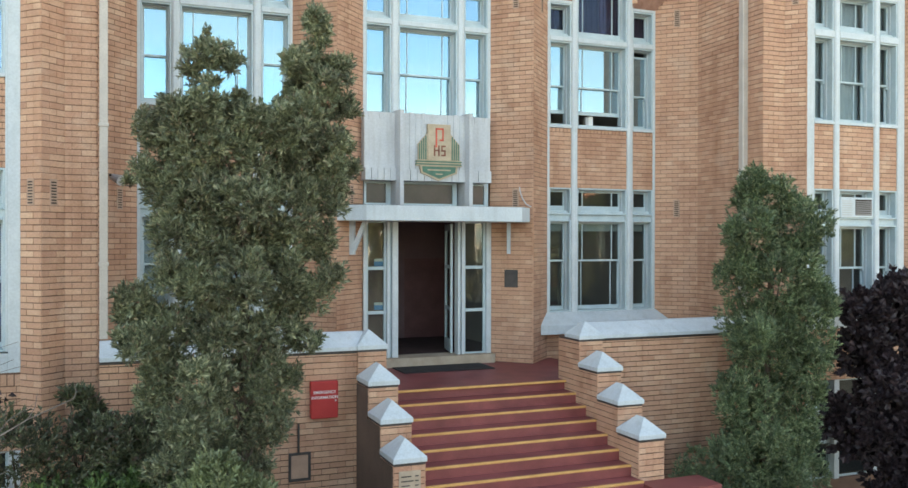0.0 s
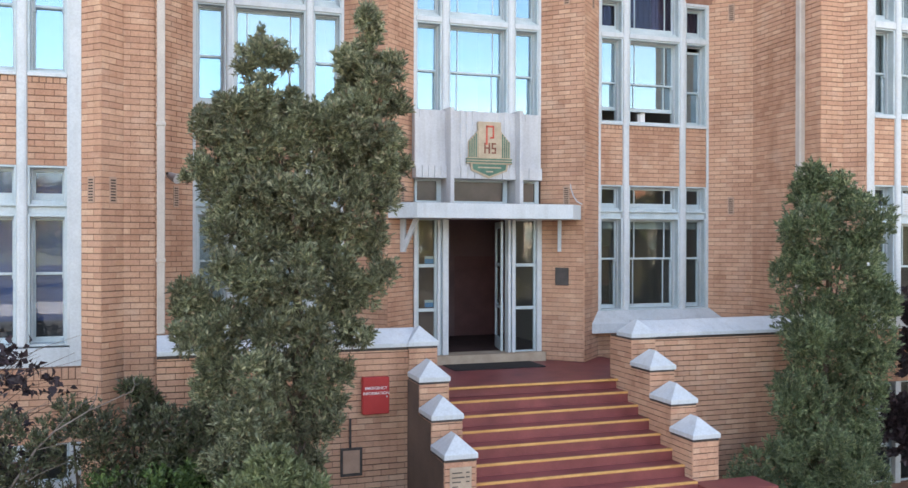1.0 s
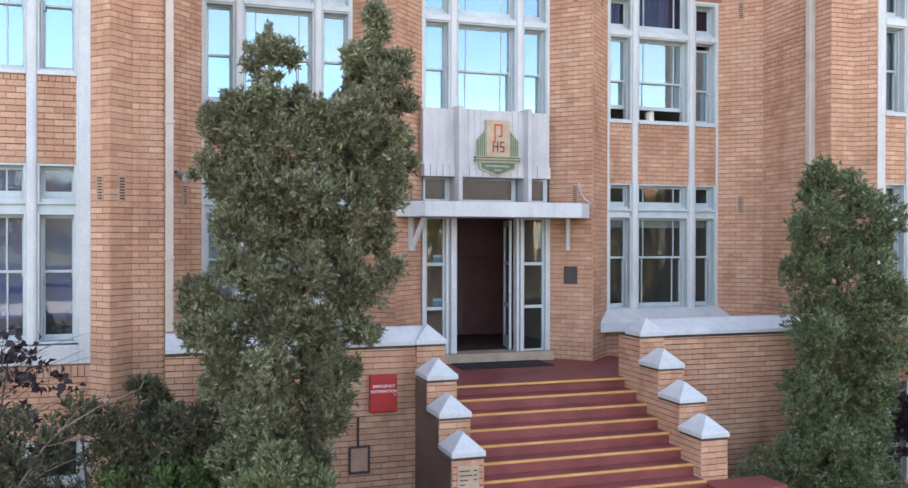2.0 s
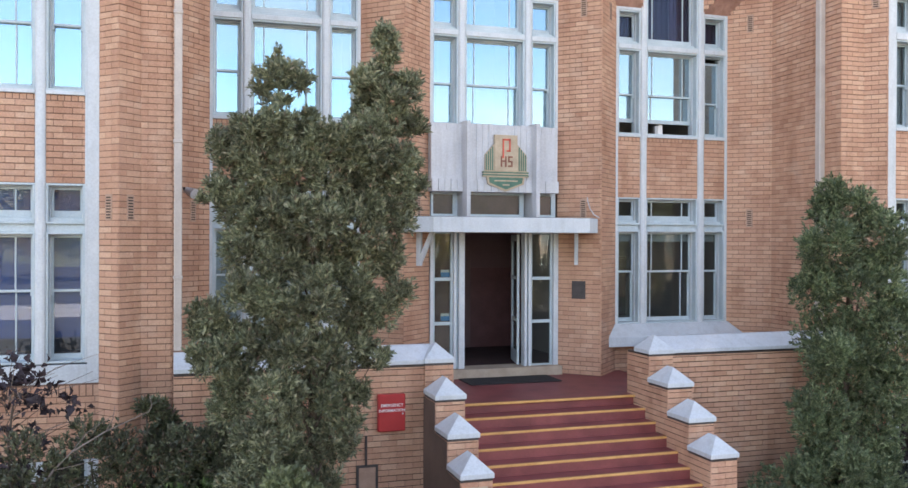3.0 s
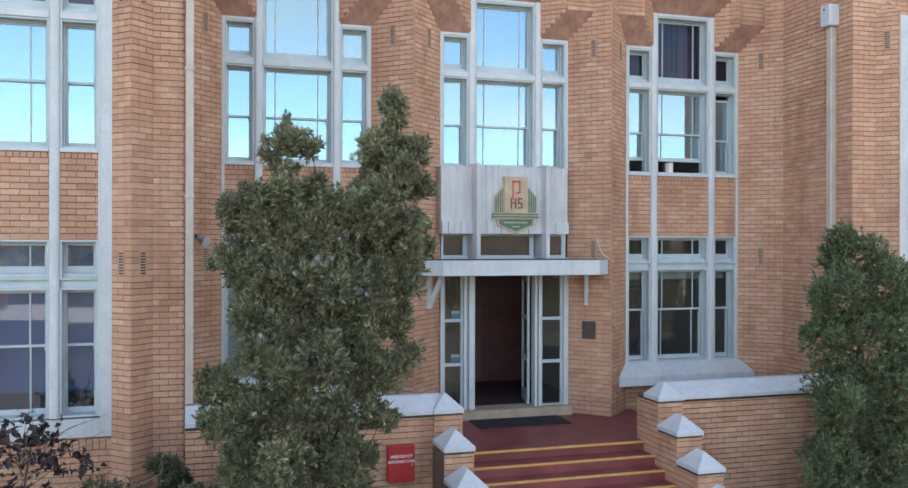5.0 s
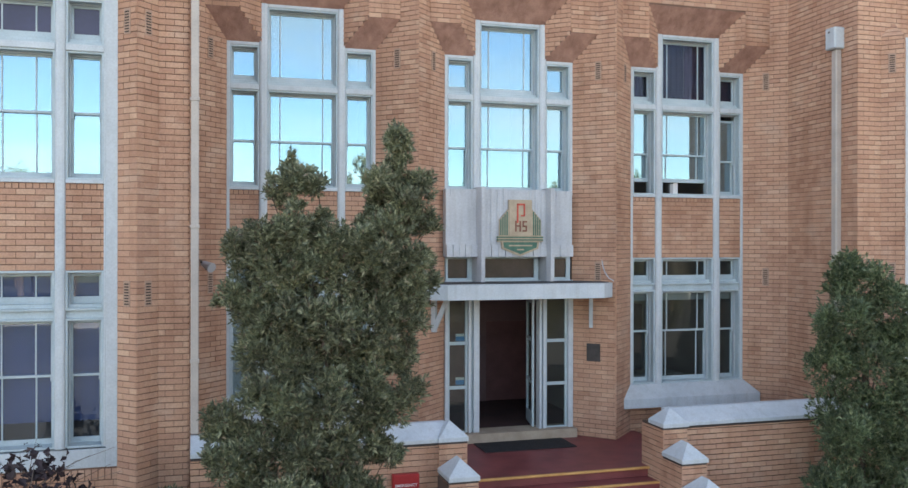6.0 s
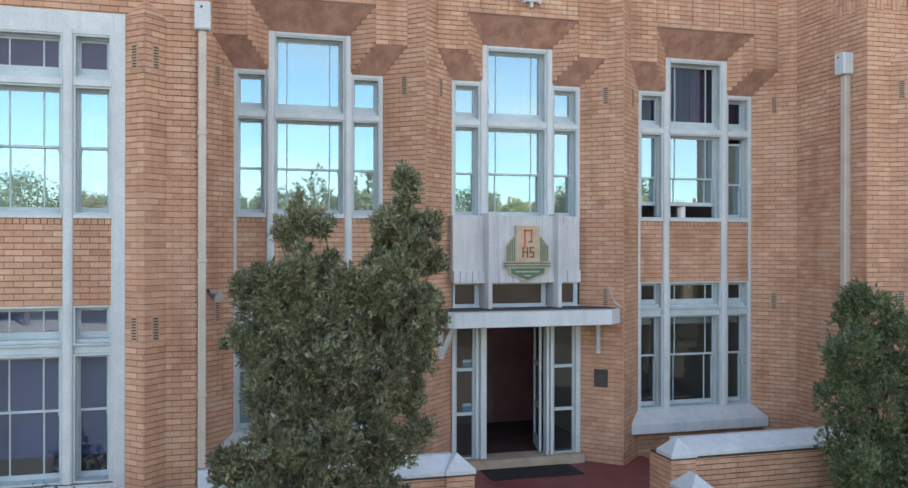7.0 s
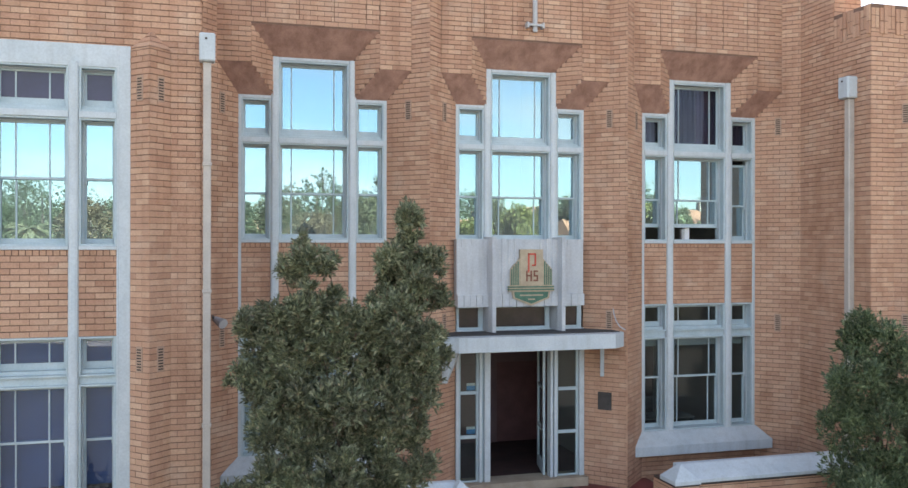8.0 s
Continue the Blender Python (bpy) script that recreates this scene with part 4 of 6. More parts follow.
# canopy over the door
canopy = thing("canopy", "thin white flat canopy with splayed ends over the door", "canopy", (5.69, Y0, 2.65), kind="structure")
bm = bmesh.new()
prism(bm, [(3.68 - 5.69, -0.55), (4.20 - 5.69, -0.98), (7.18 - 5.69, -0.98), (7.47 - 5.69, -0.72), (7.47 - 5.69, 0.0), (3.68 - 5.69, 0.0)], 0.0, 0.27)
bmesh.ops.bevel(bm, geom=list(bm.edges), offset=0.006, segments=1, affect="EDGES", profile=0.5)
part("slab", bm, WHITE, canopy)
part("roofing", boxes((-1.9, 1.7, -0.72, -0.02, 0.27, 0.285)), ASPHALT, canopy, "grey weathered canopy roofing")
for bx, by, turn in ((4.09, 15.17, 45), (7.24, 15.22, -24)):
    bm = bmesh.new()
    box(bm, -0.035, 0.035, -0.09, 0.0, -0.60, 0.0)
    prism(bm, [(-0.08, -0.58), (0.0, -0.58), (-0.27, 0.0), (-0.36, 0.0)], -0.032, 0.032, "x")
    bmesh.ops.transform(bm, matrix=pose(bx - 5.69, by - Y0, 0, 0, 0, turn), verts=bm.verts)
    part("bracket", bm, WHITE, canopy)

# ribbed panel with the crest, above the canopy
panel = thing("ribbed_panel", "pale grey ribbed panel above the entrance canopy", "panel", (5.69, Y0, 2.94), kind="structure")
PF = 15.20
for a, b in ((4.37, 4.96), (5.09, 6.32), (6.45, 6.86)):
    bm = bmesh.new()
    back = 0.0 if b - a > 1 else 0.05
    box(bm, a - 5.69, b - 5.69, PF - Y0 + back, 0.16, 3.62 - 2.94, 4.64 - 2.94)
    part("panel_field", bm, PANEL, panel)
    for i in range(int((b - a) / 0.20) if back else 0):
        x = a - 5.69 + 0.09 + i * 0.2
        part("drip_fin", boxes((x - 0.006, x + 0.006, PF - Y0 + back - 0.01, PF - Y0 + back + 0.01, 1.56 + 0.03 * (i % 2), 1.705)), PANEL, panel)
    bm = bmesh.new()
    n = max(3, round((b - a) / 0.13))
    for i in range(n):
        w = (b - a) / n
        box(bm, a - 5.69 + i * w + 0.004, a - 5.69 + (i + 1) * w - 0.004, PF - Y0 - 0.02 - 0.008 * (i % 2), 0.0, 3.40 - 2.94, 3.62 - 2.94)
    part("fluted_skirt", bm, PANEL, panel)
bm = bmesh.new()
for i, x in enumerate((5.13, 5.25, 5.37, 5.49, 6.0, 6.12, 6.24)):
    prism(bm, [(x - 5.69 - 0.045, PF - Y0 + 0.01), (x - 5.69 - 0.03, PF - Y0 - 0.014), (x - 5.69 + 0.03, PF - Y0 - 0.014), (x - 5.69 + 0.045, PF - Y0 + 0.01)], 0.68, 1.70 + 0.012 * (i % 2))
part("ribs", bm, PANEL, panel)
for a, b in ((4.955, 5.095), (6.315, 6.455)):
    bm = bmesh.new()
    prism(bm, [(a - 5.69, PF - Y0), (a - 5.69 + 0.04, PF - Y0 - 0.13), (b - 5.69 - 0.03, PF - Y0 - 0.13), (b - 5.69, PF - Y0), (b - 5.69, 0.1), (a - 5.69, 0.1)], 0.0, 1.74)
    part("pier", bm, PANEL, panel)
# narrow windows between canopy and panel
for a, b in ((DX0 + 0.03, 4.955), (5.095, 6.285), (6.425, DX1 - 0.03)):
    fan = part("fanlight", boxes((a - 5.69, b - 5.69, 0.02, 0.1, 0.0, 0.06), (a - 5.69, b - 5.69, 0.02, 0.1, 0.42, 0.50), (a - 5.69, a - 5.69 + 0.045, 0.02, 0.1, 0.06, 0.42), (b - 5.69 - 0.09, b - 5.69, 0.02, 0.1, 0.06, 0.42)), SASH, panel)
    part("pane", boxes((a - 5.69 + 0.045, b - 5.69 - 0.09, 0.05, 0.054, 0.06, 0.42), bevel=0), FAN_GLASS, fan)

# the crest
CX, CZ, CY = 5.775, 3.785, PF - 0.03
crest = thing("crest", "green and cream school crest with red monogram on the panel", "crest", (CX, CY, CZ))
bm = bmesh.new()
prism(bm, [(-0.41, 0.0), (-0.41, 0.30), (-0.23, 0.50), (0.23, 0.50), (0.41, 0.30), (0.41, 0.0)], -0.03, 0.03, "y")
part("shield", bm, CREST_CREAM, crest)
for i in range(4):
    for s in (-1, 1):
        x = s * (0.262 + i * 0.041)
        part("green_stripe", boxes((x - 0.013, x + 0.013, -0.036, -0.029, 0.01, 0.45 - i * 0.047)), CREST_GREEN, crest)
part("centre_plate", boxes((-0.225, 0.225, -0.045, 0.03, 0.0, 0.67)), CREST_CREAM, crest)
part("band", boxes((-0.45, 0.45, -0.046, 0.03, -0.036, -0.012), (-0.45, 0.45, -0.046, 0.03, -0.085, -0.060)), CREST_GREEN, crest)
part("band_field", boxes((-0.44, 0.44, -0.042, 0.03, -0.060, -0.036), (-0.45, 0.45, -0.044, 0.03, -0.105, -0.085), (-0.45, 0.45, -0.044, 0.03, -0.012, 0.0)), CREST_CREAM, crest)
bm = bmesh.new()
prism(bm, [(-0.375, -0.105), (-0.355, -0.235), (0.0, -0.375), (0.355, -0.235), (0.375, -0.105)], -0.03, 0.03, "y")
part("scroll_border", bm, CREST_CREAM, crest)
bm = bmesh.new()
prism(bm, [(-0.335, -0.115), (-0.318, -0.215), (0.0, -0.335), (0.318, -0.215), (0.335, -0.115)], -0.038, -0.02, "y")
part("scroll", bm, CREST_GREEN, crest)
part("motto_bar", boxes((-0.23, 0.23, -0.043, -0.036, -0.19, -0.165), (-0.07, 0.07, -0.043, -0.036, -0.265, -0.24)), CREST_CREAM, crest)
for nm, mat, rows in (("letter_p", CREST_RED, [(-0.075, -0.045, 0.24, 0.60), (-0.075, 0.085, 0.565, 0.60), (0.055, 0.085, 0.36, 0.60), (0.005, 0.085, 0.36, 0.39)]),
                      ("letter_h", CREST_INK, [(-0.11, -0.08, 0.08, 0.28), (-0.025, 0.005, 0.08, 0.28), (-0.11, 0.005, 0.17, 0.20)]),
                      ("letter_s", CREST_INK, [(0.035, 0.125, 0.25, 0.28), (0.035, 0.065, 0.17, 0.28), (0.035, 0.125, 0.165, 0.195), (0.095, 0.125, 0.08, 0.195), (0.035, 0.125, 0.08, 0.11)])):
    part(nm, boxes(*[(a, b, -0.052, -0.04, c, d) for a, b, c, d in rows], bevel=0.002), mat, crest)

# wall furniture near the door
pl = part("plaque", boxes((0, 0.27, -0.022, 0.012, 0, 0.34), bevel=0.004), DARK_METAL)
pl.matrix_world = pose(6.97 + 0.215, Y0 - 0.215, 1.405, 0, 0, -45)
tagged(pl, "dark bronze plaque fixed on the brick beside the door", "plaque")
sg = thing("emergency_sign", "red metal emergency information box on the terrace wall", "sign", (2.965, 12.49, 0.0))
part("box_body", boxes((-0.20, 0.20, -0.10, 0.0, -0.27, 0.27), bevel=0.012), SIGN_RED, sg)
for words, z in (("EMERGENCY", 0.11), ("INFORMATION", 0.035)):
    tx = text_mesh("lettering", words, 0.058, pose(0, -0.102, z, 90, 0, 0), LETTER, None)
    tx.parent = sg
part("latch", boxes((0.15, 0.17, -0.106, -0.10, -0.03, -0.0)), METAL, sg)
hatch = thing("meter_hatch", "small grey metal hatch with a pipe on the terrace wall", "hatch", (2.62, 12.49, -0.95))
part("hatch_frame", boxes((-0.16, 0.16, -0.03, 0.0, -0.21, -0.175), (-0.16, 0.16, -0.03, 0.0, 0.165, 0.20), (-0.16, -0.125, -0.03, 0.0, -0.175, 0.165), (0.125, 0.16, -0.03, 0.0, -0.175, 0.165)), DARK_METAL, hatch)
part("hatch_door", boxes((-0.125, 0.125, -0.012, 0.0, -0.175, 0.165)), VENT, hatch)
part("pipe", tube(bmesh.new(), (-0.02, -0.03, 0.20), (-0.02, -0.03, 0.62), 0.016), DARK_METAL, hatch)
bp = thing("pier_notice", "small cream notice with lines of writing on a stair pier", "notice", (SX0 - PW / 2, 10.742, -0.86))
part("board", boxes((-0.15, 0.15, -0.01, 0.0, -0.17, 0.17)), CONCRETE, bp)
part("writing", boxes((-0.12, 0.02, -0.013, -0.0095, 0.09, 0.105), (0.07, 0.12, -0.013, -0.0095, 0.09, 0.105), (-0.12, 0.05, -0.013, -0.0095, 0.03, 0.045), (0.07, 0.12, -0.013, -0.0095, 0.03, 0.045), (-0.12, 0.0, -0.013, -0.0095, -0.03, -0.015), (-0.12, -0.04, -0.013, -0.0095, -0.09, -0.075), (0.07, 0.12, -0.013, -0.0095, -0.03, -0.015), bevel=0), DARK_METAL, bp)


def air_brick(place, turn):
    v = thing("air_brick", "slotted terracotta air vent in the brickwork", "vent", place, "air vents")
    v.rotation_euler = (0, 0, radians(turn))
    part("vent_frame", boxes((-0.062, 0.062, -0.018, 0.01, -0.178, 0.178), bevel=0.003), VENT, v)
    for i in range(8):
        part("slot", boxes((-0.042, 0.042, -0.021, -0.016, -0.152 + i * 0.0395, -0.134 + i * 0.0395), bevel=0), HOLE, v)
    return v


for (x, y), turn in (((BAYS[0][0] - 0.28, Y0 - 0.28), 45), ((BAYS[0][1] + 0.33, Y0 - 0.33), -45), ((BAYS[1][0] - 0.3, Y0 - 0.3), 45), ((BAYS[1][1] + 0.37, Y0 - 0.37), -45), ((BAYS[2][0] - 0.28, Y0 - 0.28), 45), ((BAYS[2][1] + 0.32, Y0 - 0.32), -45)):
    air_brick((x, y, 6.93), turn)
for (x, y), turn in (((BAYS[0][0] - 0.28, Y0 - 0.28), 45), ((BAYS[2][1] + 0.32, Y0 - 0.32), -45)):
    air_brick((x, y, 2.98), turn)
for z in (2.94, 6.70):
    air_brick((-0.89, YWING - 0.14, z), -45)
    air_brick((-0.63, YWING - 0.13, z), 45)
    air_brick((12.02, YWING - 0.13, z + 0.2), -45)


def downpipe(x, y, z_low, z_high, face, label):
    d = thing("downpipe", label, "downpipe", (x, y, z_low), "downpipes")
    part("pipe", boxes((-0.055, 0.055, -0.05, 0.05, 0, z_high - z_low), bevel=0.012), PIPE, d)
    part("hopper", boxes((-0.11, 0.11, -0.12, 0.08, z_high - z_low, z_high - z_low + 0.40), bevel=0.02), WHITE, d, "white square rainwater hopper")
    part("outlet", boxes((-0.03, 0.0, -0.124, -0.119, z_high - z_low + 0.30, z_high - z_low + 0.33), bevel=0), HOLE, d)
    for z in (1.0, 2.9, 4.7):
        part("collar", boxes((-0.065, 0.065, -0.06, 0.05, z, z + 0.05), bevel=0.006), PIPE, d)
    return d


downpipe(0.0, 12.86, 0.95, 7.12, 0, "stone-coloured square downpipe with a white hopper at a corner")
dp = downpipe(RIGHT_X - 0.06, 13.42, -2.9, 7.22, 0, "stone-coloured square downpipe with a white hopper on a return wall")
dp.rotation_euler, dp.scale = (0, 0, radians(-90)), (1.25, 1.25, 1.0)
# floodlight on the left splay
fl = thing("floodlight", "small grey floodlight on a bracket on the brick", "floodlight", (0.10, 14.95, 3.28))
part("bracket", tube(bmesh.new(), (0, 0.1, 0.06), (0, -0.14, 0.05), 0.02), DARK_METAL, fl)
part("lamp_head", tube(bmesh.new(), (0.03, -0.08, 0.03), (0.16, -0.24, -0.04), 0.05, 0.085), METAL, fl)
part("lens", tube(bmesh.new(), (0.16, -0.24, -0.04), (0.164, -0.246, -0.043), 0.078), METAL, fl)

for (x, y), turn in (((BAYS[1][1] + 0.37, Y0 - 0.37), -45), ((BAYS[1][0] - 0.3, Y0 - 0.3), 45)):
    air_brick((x, y, 3.12), turn)
hose = thing("cable_loop", "white cable looping down to the canopy roof", "cable", (7.42, 15.05, 2.95))
bm = bmesh.new()
loop = [(-0.02, 0.03, 0.42), (-0.03, -0.02, 0.30), (0.0, -0.06, 0.16), (0.06, -0.10, 0.05), (0.14, -0.16, -0.005)]
for p, q in zip(loop, loop[1:]):
    tube(bm, p, q, 0.012, None, 8)
part("cable", bm, METAL, hose)
# steel pole on the upper wall
pole = thing("steel_pole", "galvanised steel pole clamped to the upper wall", "pole", (5.80, YW - 0.08, 8.45))
part("tube", tube(bmesh.new(), (0, 0, 0), (0, 0, 2.6), 0.045), METAL, pole)
part("clamp", boxes((-0.17, 0.17, -0.055, -0.03, 0.10, 0.14), (-0.17, -0.13, -0.06, 0.08, 0.07, 0.17), (0.13, 0.17, -0.06, 0.08, 0.07, 0.17)), METAL, pole)

# ---- behind the glass ----
def hanging(name, label, category, x0, x1, y, z0, z1, material, folds=0.0, group=""):
    """A blind, or a curtain in folds."""
    bm = bmesh.new()
    n = max(2, int((x1 - x0) / 0.02)) if folds else 1
    top = [bm.verts.new((x0 + (x1 - x0) * i / n, y + folds * math.sin(i * 1.1) + folds * 0.6 * math.sin(i * 0.37), z1)) for i in range(n + 1)]
    low = [bm.verts.new((v.co.x, v.co.y, z0)) for v in top]
    for i in range(n):
        bm.faces.new((low[i], low[i + 1], top[i + 1], top[i]))
    front = list(bm.faces)
    back = bmesh.ops.duplicate(bm, geom=front)["geom"]
    bmesh.ops.translate(bm, verts=[g for g in back if isinstance(g, bmesh.types.BMVert)], vec=(0, 0.006, 0))
    return tagged(part(name, bm, material), label, category, group)


for a, b in ((0.567, 1.069), (1.179, 2.456), (2.566, 3.068)):
    hanging("roller_blind", "pale roller blind drawn fully down", "blind", a, b, Y0 + 0.33, 0.93, 3.34, PALE_BLIND, group="pale blinds")
wx = -3.45
for a, b in ((wx + 0.05, wx + 0.55), (wx + 0.67, -1.18 - 0.67), (-1.18 - 0.55, -1.23)):
    hanging("roller_blind", "grey roller blind drawn most of the way down", "blind", a, b, YWING + 0.33, 1.14, 3.24, BLIND, group="roller blinds")
    hanging("curtain", "dark plum curtain behind a top light", "curtain", a, b, YWING + 0.36, 6.35, 7.04, CURTAIN, 0.008, "plum curtains")
hanging("curtain", "slate-coloured drape behind the middle top light", "curtain", 8.86, 9.62, Y0 + 0.38, 6.42, 7.8, DRAPE, 0.014, "plum curtains")
hanging("curtain", "dark plum curtain behind the middle top light", "curtain", 9.62, 10.14, Y0 + 0.37, 6.42, 7.8, CURTAIN, 0.012, "plum curtains")
hanging("curtain", "slate-coloured drape behind a side top light", "curtain", 8.24, 8.78, Y0 + 0.38, 6.42, 7.1, DRAPE, 0.01, "plum curtains")
hanging("curtain", "dark plum curtain behind a side top light", "curtain", 10.2, 10.74, Y0 + 0.38, 6.42, 7.1, CURTAIN, 0.01, "plum curtains")
sill_box = thing("box", "white box standing on the inner sill at the open sash", "box", (9.42, Y0 + 0.40, 4.62))
part("carton", boxes((-0.055, 0.055, -0.05, 0.05, 0.0, 0.28), bevel=0.008), LETTER, sill_box)
part("flap", boxes((-0.12, -0.055, -0.045, 0.04, 0.0, 0.25), bevel=0.006), METAL, sill_box)
closed("inner_sill_board", "painted timber board inside the upper window", "window board", [(8.25, 10.74, Y0 + 0.32, Y0 + 0.62, 4.56, 4.618)], WHITE)
for a, b in ((12.62, 13.10), (13.27, 14.1), (14.27, 14.75)):
    hanging("net_curtain", "pale net curtain behind the glass", "curtain", a, b, YWING + 0.36, 4.6, 7.1, LACE, 0.01, "net curtains")
ac = thing("air_conditioner", "white window air conditioner in the top light", "air conditioner", (13.68, YWING + 0.10, 2.76))
part("casing", boxes((-0.42, 0.42, -0.12, 0.3, 0, 0.40), bevel=0.015), WHITE, ac)
part("side_grille", boxes(*[(-0.38, -0.12, -0.126, -0.118, 0.05 + 0.045 * i, 0.065 + 0.045 * i) for i in range(7)], bevel=0), METAL, ac)
part("coil_grille", boxes((-0.04, 0.38, -0.124, -0.118, 0.05, 0.36), bevel=0), HOLE, ac, "dark coil grille")
part("grille_bar", boxes(*[(-0.04, 0.38, -0.128, -0.123, 0.07 + 0.04 * i, 0.08 + 0.04 * i) for i in range(7)], bevel=0), METAL, ac)
# things inside the ground-floor room
for a, b in ((8.30, 8.75), (8.90, 10.08), (10.2, 10.7)):
    hanging("rolled_blind", "pale blind rolled up at the window head", "blind", a, b, Y0 + 0.36, 2.50, 2.66, LACE, group="rolled blinds")
desk = thing("desk", "pale office desk inside the ground-floor room", "desk", (9.3, 17.0, 0.12))
part("desktop", boxes((-0.8, 0.8, -0.35, 0.35, 0.71, 0.75)), PLASTER, desk)
for x, y in ((-0.75, -0.3), (0.75, -0.3), (-0.75, 0.3), (0.75, 0.3)):
    part("leg", boxes((x - 0.025, x + 0.025, y - 0.025, y + 0.025, 0, 0.71)), DARK_METAL, desk)
cab = thing("cupboard", "dark timber cupboard against the back of the room", "cupboard", (10.0, 20.2, 0.12))
part("carcass", boxes((-0.9, 0.9, -0.25, 0.25, 0, 2.0)), DARK_WOOD, cab)
part("door", boxes((-0.88, -0.01, -0.27, -0.251, 0.05, 1.95)), DARK_WOOD, cab)
part("door", boxes((0.01, 0.88, -0.27, -0.251, 0.05, 1.95)), DARK_WOOD, cab)
bx = thing("monitor", "dark computer screen on the desk", "monitor", (9.0, 16.95, 0.87))
part("screen", boxes((-0.25, 0.25, -0.02, 0.02, 0.10, 0.42)), DARK_METAL, bx)
part("stand", boxes((-0.1, 0.1, -0.08, 0.08, 0.0, 0.015), (-0.02, 0.02, -0.02, 0.03, 0.015, 0.12)), DARK_METAL, bx)

# basement windows of the wings
for i, (x0, x1, zt) in enumerate(((-3.45, -1.18, -0.50), (12.58, 14.79, -0.38))):
    w = thing(f"window_{6 + i}", "white timber basement window low in the wing", "window", (x0, YWING, -2.3), kind="structure")
    H, W = zt + 2.3, x1 - x0
    for a, b in ((-0.15, 0.0), (0.55, 0.68), (W - 0.68, W - 0.55), (W, W + 0.15)):
        part("mullion", boxes((a, b, -0.012, 0.2, 0, H)), WHITE, w)
    for a, b in ((0, 0.55), (0.68, W - 0.68), (W - 0.55, W)):
        part("rail", boxes((a, b, 0.0, 0.16, H - 0.62, H - 0.54)), WHITE, w)
        for z0, z1 in ((0, 0.72), (0.72, H - 0.62), (H - 0.54, H)):
            s = part("sash", boxes((a, a + 0.04, 0.08, 0.12, z0, z1), (b - 0.04, b, 0.08, 0.12, z0, z1), (a + 0.04, b - 0.04, 0.08, 0.12, z0, z0 + 0.04), (a + 0.04, b - 0.04, 0.08, 0.12, z1 - 0.04, z1)), SASH, w)
            part("pane", boxes((a + 0.04, b - 0.04, 0.098, 0.102, z0 + 0.04, z1 - 0.04), bevel=0), GLASS_CLEAR, s).visible_shadow = False


# ---- planting ----
def leaf_mesh(name, centres, normals, ups, size, material, parent, rng, droop=0.25, slim=(0.26, 0.38), flat=False):
    """Many leaves in one mesh: folded along the midrib, or flat for far trees."""
    n = len(centres)
    side = np.cross(ups, normals)
    side /= np.linalg.norm(side, axis=1)[:, None] + 1e-9
    ln = size * rng.uniform(0.7, 1.25, n)[:, None]
    wd = ln * rng.uniform(slim[0], slim[1], n)[:, None]
    fold = normals * wd * 0.25
    p0, p1, p2 = centres, centres + ups * ln * 0.5 - normals * 0.04 * ln, centres + ups * ln - normals * ln * droop
    corners = [p0, p1 + side * wd * 0.5 + fold, p2, p1 - side * wd * 0.5 + fold, p1]
    if flat:
        v = np.stack(corners[:4], axis=1).reshape(-1, 3)
        f = np.arange(n)[:, None] * 4 + np.array([[0, 1, 2, 3]])
    else:
        v = np.stack(corners, axis=1).reshape(-1, 3)
        i = np.arange(n)[:, None] * 5
        f = np.concatenate([i + np.array([[0, 1, 2, 4]]), i + np.array([[0, 4, 2, 3]])], axis=0)
    me = bpy.data.meshes.new(name)
    me.from_pydata(v.tolist(), [], f.tolist())
    me.materials.append(material)
    ob = new(name, me)
    ob.parent = parent
    return ob


